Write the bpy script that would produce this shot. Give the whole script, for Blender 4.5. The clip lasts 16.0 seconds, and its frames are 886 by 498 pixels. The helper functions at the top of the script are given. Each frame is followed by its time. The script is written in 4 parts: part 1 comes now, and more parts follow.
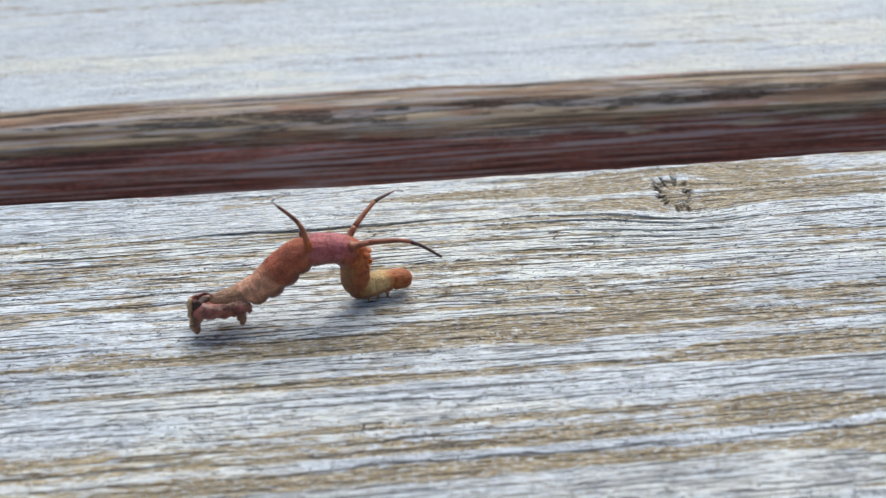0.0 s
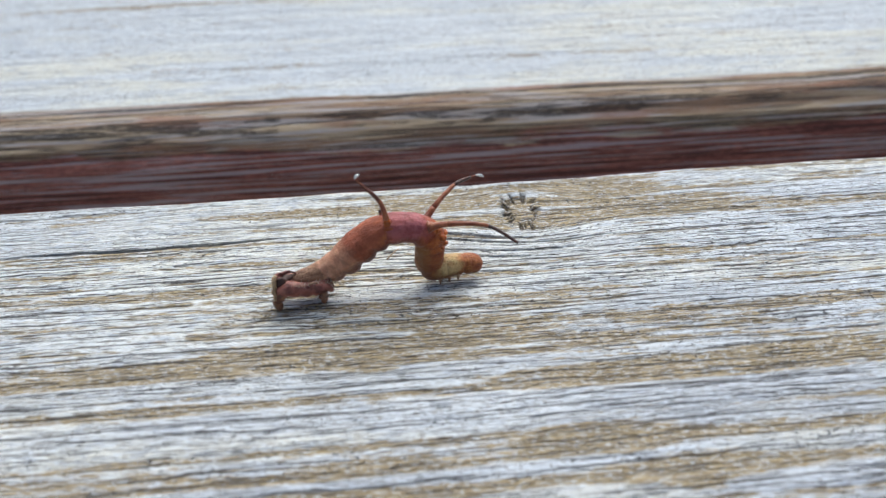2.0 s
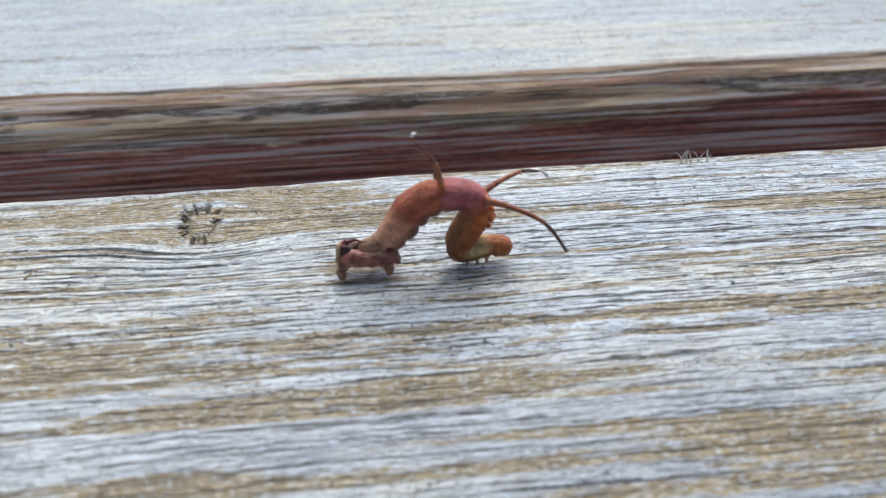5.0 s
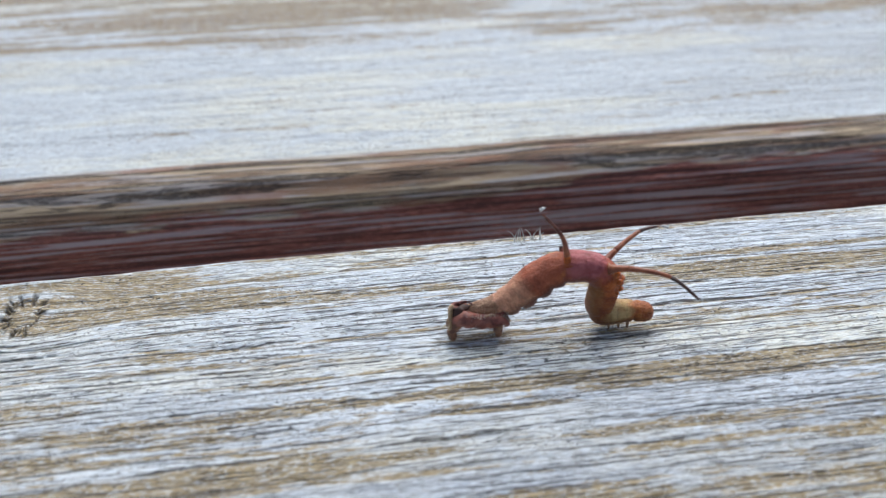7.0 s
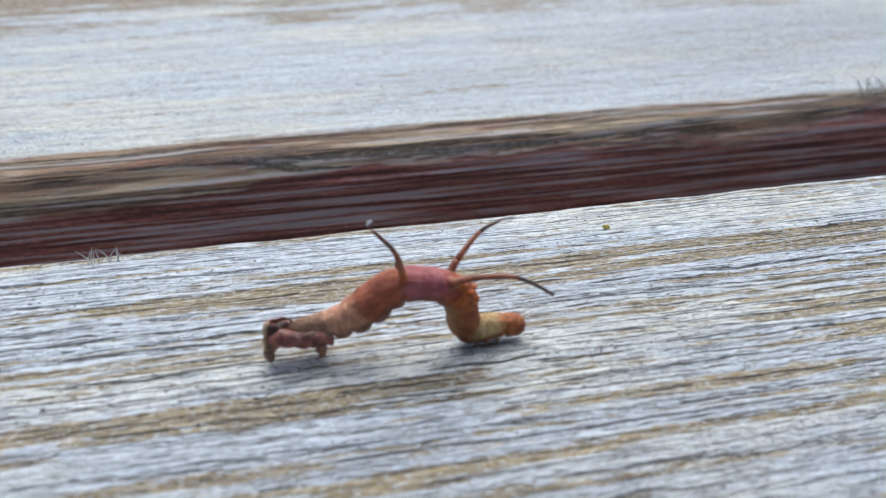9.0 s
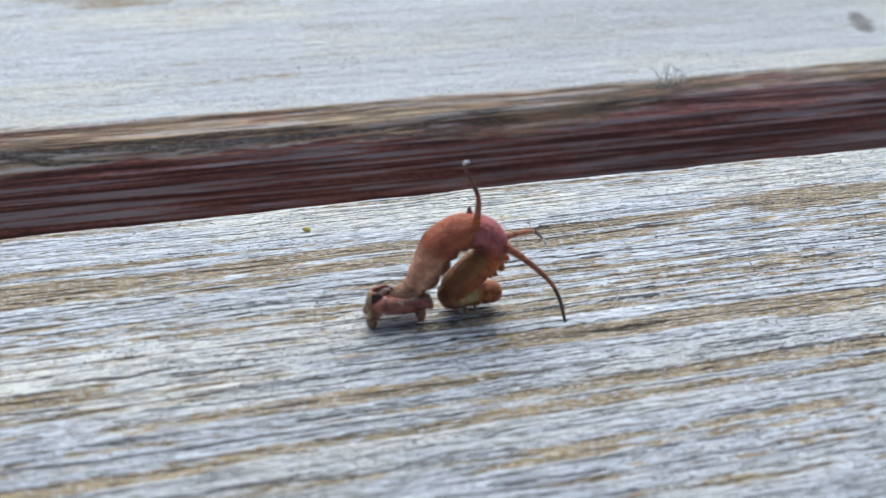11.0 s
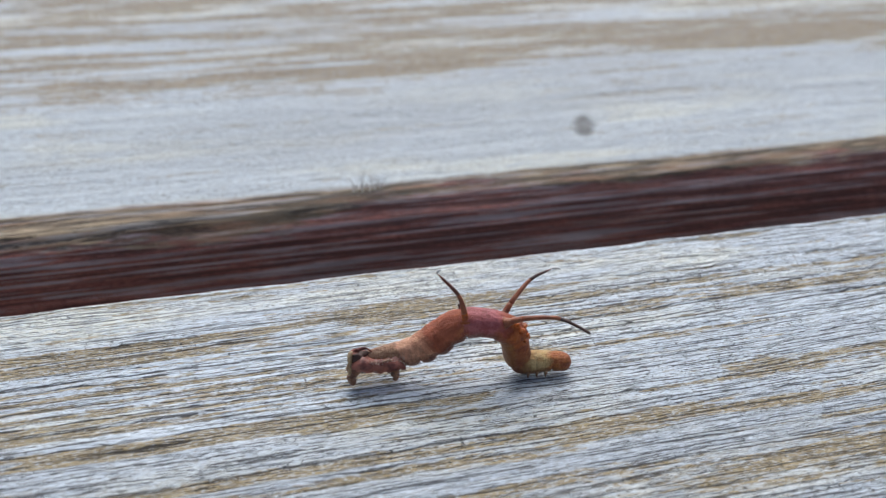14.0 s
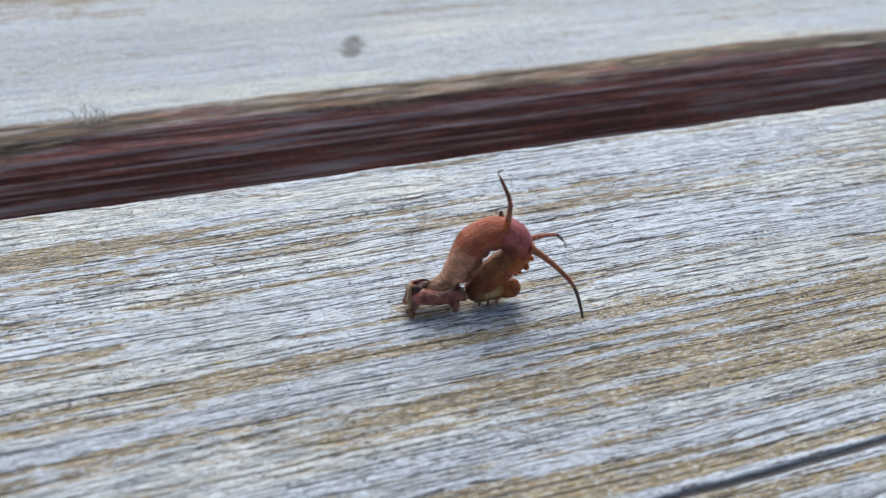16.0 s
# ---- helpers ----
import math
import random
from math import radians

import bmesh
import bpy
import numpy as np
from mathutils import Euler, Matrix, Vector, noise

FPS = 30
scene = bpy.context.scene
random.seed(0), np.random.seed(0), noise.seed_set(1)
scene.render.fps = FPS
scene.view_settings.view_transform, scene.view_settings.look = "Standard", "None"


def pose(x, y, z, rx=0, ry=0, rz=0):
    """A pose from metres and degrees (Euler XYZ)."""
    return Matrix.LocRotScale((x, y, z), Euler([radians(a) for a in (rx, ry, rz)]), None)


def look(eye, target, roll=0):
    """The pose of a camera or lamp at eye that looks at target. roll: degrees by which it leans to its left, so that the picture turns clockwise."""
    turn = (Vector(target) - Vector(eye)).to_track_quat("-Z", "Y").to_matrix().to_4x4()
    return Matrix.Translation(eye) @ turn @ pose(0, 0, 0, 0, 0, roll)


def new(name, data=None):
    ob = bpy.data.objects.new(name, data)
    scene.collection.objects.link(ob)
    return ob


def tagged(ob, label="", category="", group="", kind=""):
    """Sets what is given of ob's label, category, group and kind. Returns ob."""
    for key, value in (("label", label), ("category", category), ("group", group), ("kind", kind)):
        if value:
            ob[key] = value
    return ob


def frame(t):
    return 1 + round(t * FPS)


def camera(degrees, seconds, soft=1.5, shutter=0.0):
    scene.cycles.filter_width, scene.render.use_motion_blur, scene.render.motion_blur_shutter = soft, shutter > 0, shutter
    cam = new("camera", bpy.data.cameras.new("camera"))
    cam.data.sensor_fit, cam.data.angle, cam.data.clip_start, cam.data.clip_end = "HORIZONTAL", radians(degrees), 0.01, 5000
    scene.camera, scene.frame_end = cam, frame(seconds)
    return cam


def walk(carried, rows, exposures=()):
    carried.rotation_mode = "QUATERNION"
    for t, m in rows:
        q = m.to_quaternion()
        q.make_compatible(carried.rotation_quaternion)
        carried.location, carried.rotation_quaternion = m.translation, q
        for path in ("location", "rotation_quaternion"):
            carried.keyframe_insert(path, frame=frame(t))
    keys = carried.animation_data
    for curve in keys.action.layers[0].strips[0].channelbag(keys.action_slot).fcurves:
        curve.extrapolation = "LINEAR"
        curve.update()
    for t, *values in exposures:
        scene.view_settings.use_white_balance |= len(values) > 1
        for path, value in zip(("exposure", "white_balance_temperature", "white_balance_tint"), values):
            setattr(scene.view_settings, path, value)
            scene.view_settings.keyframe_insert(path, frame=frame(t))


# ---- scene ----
# Units in the tables below are centimetres; CM turns them into metres.
CM = 0.01
MM = 0.001

cam = camera(46.3, 16.0, soft=1.3)
cam.data.dof.use_dof = True
cam.data.dof.focus_distance = 0.078
cam.data.dof.aperture_fstop = 50.0
PATH = [
    (0, (-0.303, 0.081, 4.302), (-0.209, 1.75, 3.203), -1.9),
    (0.2, (-0.281, 0.058, 4.282), (-0.181, 1.733, 3.193), -1.8),
    (0.3, (-0.257, 0.106, 4.294), (-0.159, 1.775, 3.195), -1.6),
    (0.5, (0.411, 0.267, 4.288), (0.547, 1.926, 3.179), -1.2),
    (0.7, (0.47, 0.238, 4.328), (0.608, 1.898, 3.22), -1.2),
    (1, (0.487, 0.298, 4.274), (0.625, 1.961, 3.172), -1.2),
    (1.2, (0.511, 0.216, 4.33), (0.659, 1.878, 3.228), -1.0),
    (1.5, (0.525, 0.263, 4.291), (0.68, 1.924, 3.189), -0.8),
    (2, (0.757, 0.293, 4.249), (0.906, 1.959, 3.152), -1.0),
    (2.1, (0.767, 0.289, 4.261), (0.918, 1.954, 3.163), -1.0),
    (2.2, (0.878, 0.303, 4.241), (1.027, 1.97, 3.146), -1.0),
    (2.3, (1.105, 0.246, 4.242), (1.251, 1.914, 3.148), -1.1),
    (2.4, (1.11, 0.261, 4.219), (1.268, 1.93, 3.129), -0.8),
    (2.5, (1.201, 0.25, 4.254), (1.359, 1.917, 3.16), -0.8),
    (2.6, (1.454, 0.28, 4.244), (1.6, 1.947, 3.148), -1.1),
    (2.7, (1.551, 0.278, 4.229), (1.719, 1.943, 3.133), -0.7),
    (2.8, (1.564, 0.361, 4.173), (1.743, 2.02, 3.07), -0.4),
    (3, (1.584, 0.471, 4.077), (1.762, 2.105, 2.937), -0.5),
    (3.2, (1.591, 0.546, 4.042), (1.769, 2.161, 2.876), -0.4),
    (3.4, (1.744, 0.476, 4.103), (1.933, 2.111, 2.966), -0.6),
    (3.5, (1.745, 0.459, 4.081), (1.94, 2.109, 2.968), -0.5),
    (4, (1.796, 0.462, 4.085), (1.989, 2.109, 2.966), -0.6),
    (4.1, (1.923, 0.577, 4.035), (2.134, 2.211, 2.901), -0.3),
    (4.2, (2.045, 0.627, 4.009), (2.264, 2.251, 2.863), -0.2),
    (4.3, (2.16, 0.665, 3.961), (2.366, 2.286, 2.807), -0.5),
    (4.5, (2.758, 0.822, 3.944), (2.996, 2.434, 2.785), 0.3),
    (4.6, (2.958, 0.918, 3.869), (3.15, 2.546, 2.722), -0.2),
    (4.7, (2.989, 0.881, 3.937), (3.168, 2.516, 2.8), -0.3),
    (6.8, (3.911, 0.681, 4.042), (4.193, 2.391, 3.042), -0.4),
    (7, (3.961, 0.666, 4.065), (4.24, 2.377, 3.066), -0.4),
    (7.2, (4.152, 0.802, 3.989), (4.432, 2.506, 2.98), -0.8),
    (7.3, (4.61, 0.9, 4.008), (4.897, 2.601, 2.995), -1.4),
    (7.4, (4.639, 0.906, 3.957), (4.956, 2.606, 2.952), -0.9),
    (7.5, (4.719, 0.949, 3.929), (5.025, 2.648, 2.92), -1.2),
    (7.7, (5.469, 1.036, 3.868), (5.812, 2.717, 2.84), 0.5),
    (7.8, (5.723, 1.053, 3.916), (6.057, 2.727, 2.873), 0.3),
    (8, (5.996, 1.107, 3.83), (6.365, 2.781, 2.8), 0.9),
    (8.2, (6.144, 1.148, 3.827), (6.518, 2.816, 2.789), 1.0),
    (8.5, (6.438, 1.107, 3.825), (6.823, 2.775, 2.791), 1.0),
    (9, (6.655, 1.096, 3.818), (7.056, 2.767, 2.796), 0.9),
    (9.5, (6.759, 1.048, 3.863), (7.179, 2.721, 2.85), 1.3),
    (9.7, (6.791, 1.021, 3.878), (7.216, 2.692, 2.864), 1.2),
    (9.8, (6.788, 1.071, 3.854), (7.219, 2.736, 2.834), 1.4),
    (9.9, (6.813, 1.134, 3.8), (7.241, 2.791, 2.765), 1.3),
    (10, (7.001, 1.238, 3.744), (7.42, 2.883, 2.686), 1.0),
    (10.1, (7.187, 1.241, 3.768), (7.625, 2.877, 2.704), 1.1),
    (10.2, (7.408, 1.301, 3.721), (7.861, 2.931, 2.656), 1.4),
    (12.3, (10.43, 0.156, 4.356), (10.781, 1.827, 3.314), 1.0),
    (12.4, (10.605, 0.187, 4.37), (10.967, 1.86, 3.336), 1.0),
    (12.5, (10.809, 0.148, 4.395), (11.183, 1.827, 3.373), 1.0),
    (12.7, (11.157, 0.191, 4.414), (11.555, 1.873, 3.407), 1.2),
    (12.8, (11.313, 0.173, 4.42), (11.721, 1.857, 3.422), 1.3),
    (12.9, (11.328, 0.154, 4.425), (11.747, 1.842, 3.437), 1.3),
    (13, (11.324, 0.136, 4.431), (11.753, 1.826, 3.452), 1.4),
    (13.2, (11.316, 0.146, 4.424), (11.753, 1.837, 3.449), 1.4),
    (13.5, (11.461, 0.14, 4.412), (11.913, 1.836, 3.453), 1.3),
    (13.6, (11.581, 0.126, 4.42), (12.041, 1.821, 3.464), 1.3),
    (13.7, (11.662, 0.111, 4.429), (12.129, 1.806, 3.475), 1.3),
    (13.8, (11.652, 0.097, 4.437), (12.126, 1.791, 3.486), 1.4),
    (14, (11.613, 0.068, 4.454), (12.102, 1.761, 3.508), 1.4),
    (14.2, (11.596, 0.091, 4.436), (12.1, 1.774, 3.479), 1.5),
    (14.3, (11.692, 0.111, 4.434), (12.191, 1.787, 3.465), 1.4),
    (14.4, (11.875, 0.163, 4.388), (12.385, 1.828, 3.404), 1.3),
    (14.5, (11.985, 0.216, 4.349), (12.524, 1.863, 3.351), 1.6),
    (14.6, (12.06, 0.221, 4.36), (12.644, 1.851, 3.359), 2.0),
    (14.7, (12.119, 0.119, 4.389), (12.739, 1.75, 3.412), 1.9),
    (14.8, (12.236, 0.119, 4.364), (12.852, 1.755, 3.392), 1.8),
    (14.9, (12.651, 0.209, 4.355), (13.275, 1.83, 3.363), 2.6),
    (15, (13.012, 0.031, 4.458), (13.614, 1.664, 3.473), 2.1),
    (15.2, (13.034, 0.058, 4.438), (13.643, 1.696, 3.465), 2.1),
    (15.5, (13.031, -0.124, 4.503), (13.657, 1.541, 3.589), 2.3),
    (15.6, (13.073, -0.034, 4.452), (13.684, 1.619, 3.508), 2.0),
    (15.7, (13.106, 0.088, 4.355), (13.712, 1.72, 3.372), 2.0),
    (16, (13.712, 0.08, 4.238), (14.31, 1.662, 3.17), 2.1),
]
walk(cam, [(t, look(Vector(eye) * CM, Vector(target) * CM, roll)) for t, eye, target, roll in PATH],
     exposures=[(0.0, 0.32, 6020, 5), (4.0, 0.33, 6020, 5), (8.0, 0.30, 5890, 5), (10.0, 0.28, 5890, 5), (12.5, 0.31, 5980, 5), (13.5, 0.29, 5930, 5), (14.0, 0.16, 5950, 5), (14.5, 0.20, 5940, 5), (15.5, 0.24, 5940, 5), (16.0, 0.22, 5940, 5)])

# ---- light: open shade under a bright sky ----
world = bpy.data.worlds.new("sky")
scene.world = world
world.use_nodes = True
wn = world.node_tree
sky = wn.nodes.new("ShaderNodeTexSky")
sky.sky_type, sky.sun_disc = "NISHITA", False
sky.sun_elevation, sky.sun_rotation = radians(48), radians(20)
sky.dust_density, sky.air_density = 5.0, 0.55
wn.links.new(sky.outputs[0], wn.nodes["Background"].inputs[0])
wn.nodes["Background"].inputs[1].default_value = 0.10
sun = new("sun", bpy.data.lights.new("sun", "SUN"))
sun.data.energy, sun.data.angle, sun.data.color = 1.65, radians(64), (1.0, 0.99, 0.98)
sun.matrix_world = look((0.1, 0.4, 0.6), (0.1, 0.05, 0.0))


# ---- materials ----
def nodes_of(name):
    m = bpy.data.materials.new(name)
    m.use_nodes = True
    nt = m.node_tree
    return m, nt, nt.nodes["Principled BSDF"]


def math_node(nt, op, a, b=None, clamp=False):
    n = nt.nodes.new("ShaderNodeMath")
    n.operation, n.use_clamp = op, clamp
    for i, v in enumerate((a, b)):
        if v is None:
            continue
        if isinstance(v, (int, float)):
            n.inputs[i].default_value = v
        else:
            nt.links.new(v, n.inputs[i])
    return n.outputs[0]


def stretched(nt, coords, sx, sy, sz, detail=4.0, rough=0.6, shift=0.0):
    """Noise over millimetres: sx, sy, sz are the grain's size along each axis."""
    mp = nt.nodes.new("ShaderNodeMapping")
    mp.inputs["Scale"].default_value = (1 / sx, 1 / sy, 1 / sz)
    mp.inputs["Location"].default_value = (shift, shift * 0.7, shift * 1.3)
    nt.links.new(coords, mp.inputs[0])
    tx = nt.nodes.new("ShaderNodeTexNoise")
    tx.inputs["Scale"].default_value = 1.0
    tx.inputs["Detail"].default_value = detail
    tx.inputs["Roughness"].default_value = rough
    nt.links.new(mp.outputs[0], tx.inputs["Vector"])
    return tx.outputs[0]


def ramp(nt, value, lo, hi):
    n = nt.nodes.new("ShaderNodeMapRange")
    n.interpolation_type = "SMOOTHSTEP"
    nt.links.new(value, n.inputs[0])
    n.inputs[1].default_value, n.inputs[2].default_value = lo, hi
    return n.outputs[0]


def mixed(nt, factor, a, b, blend="MIX"):
    n = nt.nodes.new("ShaderNodeMix")
    n.data_type, n.blend_type = "RGBA", blend
    if isinstance(factor, (int, float)):
        n.inputs[0].default_value = factor
    else:
        nt.links.new(factor, n.inputs[0])
    for i, c in ((6, a), (7, b)):
        if isinstance(c, tuple):
            n.inputs[i].default_value = (*c, 1)
        else:
            nt.links.new(c, n.inputs[i])
    return n.outputs[2]


def millimetres(nt, bend=True):
    """Object coordinates in millimetres; bend: y bowed by the mesh's own grain warp."""
    tc = nt.nodes.new("ShaderNodeTexCoord")
    v = nt.nodes.new("ShaderNodeVectorMath")
    v.operation = "SCALE"
    nt.links.new(tc.outputs["Object"], v.inputs[0])
    v.inputs["Scale"].default_value = 1000.0
    if not bend:
        return v.outputs[0]
    at = nt.nodes.new("ShaderNodeAttribute")
    at.attribute_name = "warp"
    cx = nt.nodes.new("ShaderNodeCombineXYZ")
    nt.links.new(at.outputs["Fac"], cx.inputs[1])
    add = nt.nodes.new("ShaderNodeVectorMath")
    add.operation = "ADD"
    nt.links.new(v.outputs[0], add.inputs[0])
    nt.links.new(cx.outputs[0], add.inputs[1])
    return add.outputs[0]


def attribute(nt, name):
    at = nt.nodes.new("ShaderNodeAttribute")
    at.attribute_name = name
    return at.outputs["Fac"]


def crack_lines(nt, mm, spacing, length, half, shift, lo, hi):
    """Thin lines along x, about spacing apart, each broken and tapering by its own noise (mm)."""
    xyz = nt.nodes.new("ShaderNodeSeparateXYZ")
    nt.links.new(mm, xyz.inputs[0])
    x = xyz.outputs[0]
    across = math_node(nt, "SUBTRACT", xyz.outputs[1], xyz.outputs[2])
    wobble = stretched(nt, mm, length * 0.8, spacing * 3, spacing * 3, 3, 0.6, shift)
    q = math_node(nt, "ADD", math_node(nt, "DIVIDE", across, spacing), math_node(nt, "MULTIPLY", wobble, 1.1))
    row = math_node(nt, "FLOOR", q)
    f = math_node(nt, "SUBTRACT", math_node(nt, "FRACT", q), 0.5)
    own = nt.nodes.new("ShaderNodeTexWhiteNoise")
    own.noise_dimensions = "1D"
    nt.links.new(math_node(nt, "ADD", row, shift * 3.7), own.inputs["W"])
    offset = math_node(nt, "MULTIPLY", math_node(nt, "SUBTRACT", own.outputs["Value"], 0.5), 0.7)
    away = math_node(nt, "MULTIPLY", math_node(nt, "ABSOLUTE", math_node(nt, "ADD", f, offset)), spacing)
    at = nt.nodes.new("ShaderNodeCombineXYZ")
    nt.links.new(math_node(nt, "DIVIDE", x, length), at.inputs[0])
    nt.links.new(math_node(nt, "MULTIPLY", row, 7.31), at.inputs[1])
    at.inputs[2].default_value = shift
    run = nt.nodes.new("ShaderNodeTexNoise")
    run.inputs["Scale"].default_value, run.inputs["Detail"].default_value = 1.0, 3.0
    nt.links.new(at.outputs[0], run.inputs["Vector"])
    keep = ramp(nt, run.outputs[0], lo, hi)
    wide = math_node(nt, "MULTIPLY", keep, half)
    inside = math_node(nt, "SUBTRACT", math_node(nt, "ADD", wide, 0.008), away)
    return math_node(nt, "MULTIPLY", ramp(nt, inside, -0.012, 0.018), ramp(nt, keep, 0.0, 0.25))


def wood(name, pale, grey, ochre, dark, side=False):
    m, nt, bsdf = nodes_of(name)
    mm = millimetres(nt)
    broad = stretched(nt, mm, 5, 1.3, 1.3, 4, 0.62)
    band = stretched(nt, mm, 3.4, 0.40, 0.40, 4, 0.66, 7.0)
    fibre = stretched(nt, mm, 1.7, 0.13, 0.13, 3, 0.65, 3.0)
    fleck = stretched(nt, mm, 0.9, 0.28, 0.28, 4, 0.7, 11.0)
    dash = stretched(nt, mm, 0.55, 0.10, 0.10, 2, 0.6, 37.0)
    grain = attribute(nt, "grain")
    stain = attribute(nt, "ochre")
    # how far the silver layer is worn through to the ochre wood
    ring = attribute(nt, "ring")
    worn = math_node(nt, "ADD", math_node(nt, "MULTIPLY", band, 0.55), math_node(nt, "MULTIPLY", broad, 0.22))
    spots = stretched(nt, mm, 1.7, 0.42, 0.42, 3, 0.6, 131.0)
    worn = math_node(nt, "ADD", worn, math_node(nt, "ADD", math_node(nt, "MULTIPLY", fleck, 0.40), math_node(nt, "MULTIPLY", spots, 0.50)))
    worn = math_node(nt, "ADD", worn, math_node(nt, "MULTIPLY", ring, 0.53))
    worn = math_node(nt, "ADD", worn, -0.33)
    worn = math_node(nt, "SUBTRACT", worn, math_node(nt, "MULTIPLY", grain, 0.20))
    worn = math_node(nt, "ADD", worn, math_node(nt, "MULTIPLY", stain, 0.36))
    worn = ramp(nt, worn, 0.715, 0.885)
    silver = mixed(nt, ramp(nt, fibre, 0.28, 0.54), grey, pale)
    cream = stretched(nt, mm, 38, 7, 7, 3, 0.55, 97.0)
    silver = mixed(nt, math_node(nt, "MULTIPLY", math_node(nt, "MAXIMUM", ramp(nt, cream, 0.46, 0.64), attribute(nt, "cream")), 0.8), silver, tuple(v * k for v, k in zip(pale, (1.16, 1.06, 0.85))))
    silver = mixed(nt, math_node(nt, "MULTIPLY", ramp(nt, fleck, 0.50, 0.66), 0.55), silver, grey)
    bloom = stretched(nt, mm, 2.6, 0.8, 0.8, 4, 0.65, 113.0)
    silver = mixed(nt, math_node(nt, "MULTIPLY", ramp(nt, bloom, 0.48, 0.66), 0.55), silver, tuple(v * k for v, k in zip(grey, (0.93, 1.0, 1.10))))
    silver = mixed(nt, math_node(nt, "MULTIPLY", attribute(nt, "greyed"), 0.6), silver, tuple(v * k for v, k in zip(grey, (0.78, 0.79, 0.82))))
    brown = mixed(nt, ramp(nt, math_node(nt, "ADD", math_node(nt, "MULTIPLY", fibre, 0.6), math_node(nt, "MULTIPLY", fleck, 0.4)), 0.36, 0.62), dark, ochre)
    colour = mixed(nt, math_node(nt, "MULTIPLY", worn, 0.9), silver, brown)
    colour = mixed(nt, math_node(nt, "MULTIPLY", ramp(nt, dash, 0.57, 0.70), 0.5), colour, dark)
    colour = mixed(nt, math_node(nt, "MULTIPLY", ramp(nt, dash, 0.47, 0.33), 0.6), colour, pale)
    grit = stretched(nt, mm, 0.42, 0.20, 0.20, 3, 0.7, 151.0)
    colour = mixed(nt, math_node(nt, "MULTIPLY", ramp(nt, grit, 0.54, 0.68), 0.50), colour, dark)
    colour = mixed(nt, math_node(nt, "MULTIPLY", ramp(nt, grit, 0.46, 0.34), 0.55), colour, pale)
    # drying cracks along the grain: long, middling and hair-fine
    lines = None
    for spacing, length, half, shift, lo, hi in ((1.1, 14, 0.068, 3.0, 0.41, 0.60), (0.50, 5.5, 0.048, 17.0, 0.42, 0.58), (0.23, 1.8, 0.035, 29.0, 0.45, 0.62)):
        d = crack_lines(nt, mm, spacing, length * (4 if side else 1), half, shift, lo, hi)
        lines = d if lines is None else math_node(nt, "MAXIMUM", lines, d)
    lines = math_node(nt, "MULTIPLY", lines, attribute(nt, "cracked"))
    lines = math_node(nt, "MULTIPLY", lines, math_node(nt, "ADD", 0.55, math_node(nt, "MULTIPLY", ramp(nt, fleck, 0.36, 0.56), 0.45)))
    split = attribute(nt, "split")
    lines = math_node(nt, "MAXIMUM", lines, split)
    colour = mixed(nt, math_node(nt, "MULTIPLY", lines, 0.92), colour, (0.040, 0.031, 0.026))
    # black mould specks in loose flocks
    dots = stretched(nt, mm, 0.34, 0.22, 0.22, 1.0, 0.5, 53.0)
    flock = stretched(nt, mm, 14, 3.0, 3.0, 2, 0.5, 59.0)
    dots = math_node(nt, "MULTIPLY", ramp(nt, dots, 0.64, 0.70), ramp(nt, flock, 0.44, 0.58))
    colour = mixed(nt, math_node(nt, "MULTIPLY", dots, 0.85), colour, (0.03, 0.03, 0.032))
    if side:
        red = attribute(nt, "paint")
        flank = attribute(nt, "flank")
        streak = stretched(nt, mm, 22, 0.65, 0.65, 3, 0.6, 71.0)
        old = mixed(nt, ramp(nt, stretched(nt, mm, 30, 1.3, 1.3, 3, 0.6, 79.0), 0.40, 0.60), (0.30, 0.17, 0.10), (0.60, 0.46, 0.30))
        old = mixed(nt, math_node(nt, "MULTIPLY", ramp(nt, streak, 0.51, 0.58), 0.8), old, (0.54, 0.50, 0.49))
        old = mixed(nt, math_node(nt, "MULTIPLY", ramp(nt, streak, 0.45, 0.38), 0.7), old, (0.07, 0.045, 0.035))
        old = mixed(nt, math_node(nt, "MULTIPLY", ramp(nt, stretched(nt, mm, 12, 2.0, 2.0, 3, 0.6, 83.0), 0.53, 0.65), 0.6), old, (0.36, 0.15, 0.09))
        old = mixed(nt, math_node(nt, "MULTIPLY", attribute(nt, "dirt"), ramp(nt, stretched(nt, mm, 9, 0.8, 0.8, 4, 0.65, 89.0), 0.40, 0.58)), old, (0.075, 0.06, 0.04))
        old = mixed(nt, math_node(nt, "MULTIPLY", lines, 0.8), old, (0.05, 0.04, 0.035))
        colour = mixed(nt, math_node(nt, "MULTIPLY", flank, 0.85), colour, old)
        ridge = stretched(nt, mm, 24, 0.36, 0.36, 3, 0.6, 67.0)
        flake = ramp(nt, math_node(nt, "ADD", stretched(nt, mm, 7, 1.1, 1.1, 4, 0.65, 31.0), math_node(nt, "MULTIPLY", math_node(nt, "SUBTRACT", red, 0.5), 0.8)), 0.42, 0.62)
        flake = math_node(nt, "MULTIPLY", flake, ramp(nt, red, 0.02, 0.2))
        redc = mixed(nt, ramp(nt, fleck, 0.35, 0.65), (0.23, 0.08, 0.066), (0.47, 0.175, 0.135))
        redc = mixed(nt, math_node(nt, "MULTIPLY", ramp(nt, ridge, 0.52, 0.58), 0.8), redc, (0.54, 0.48, 0.51))
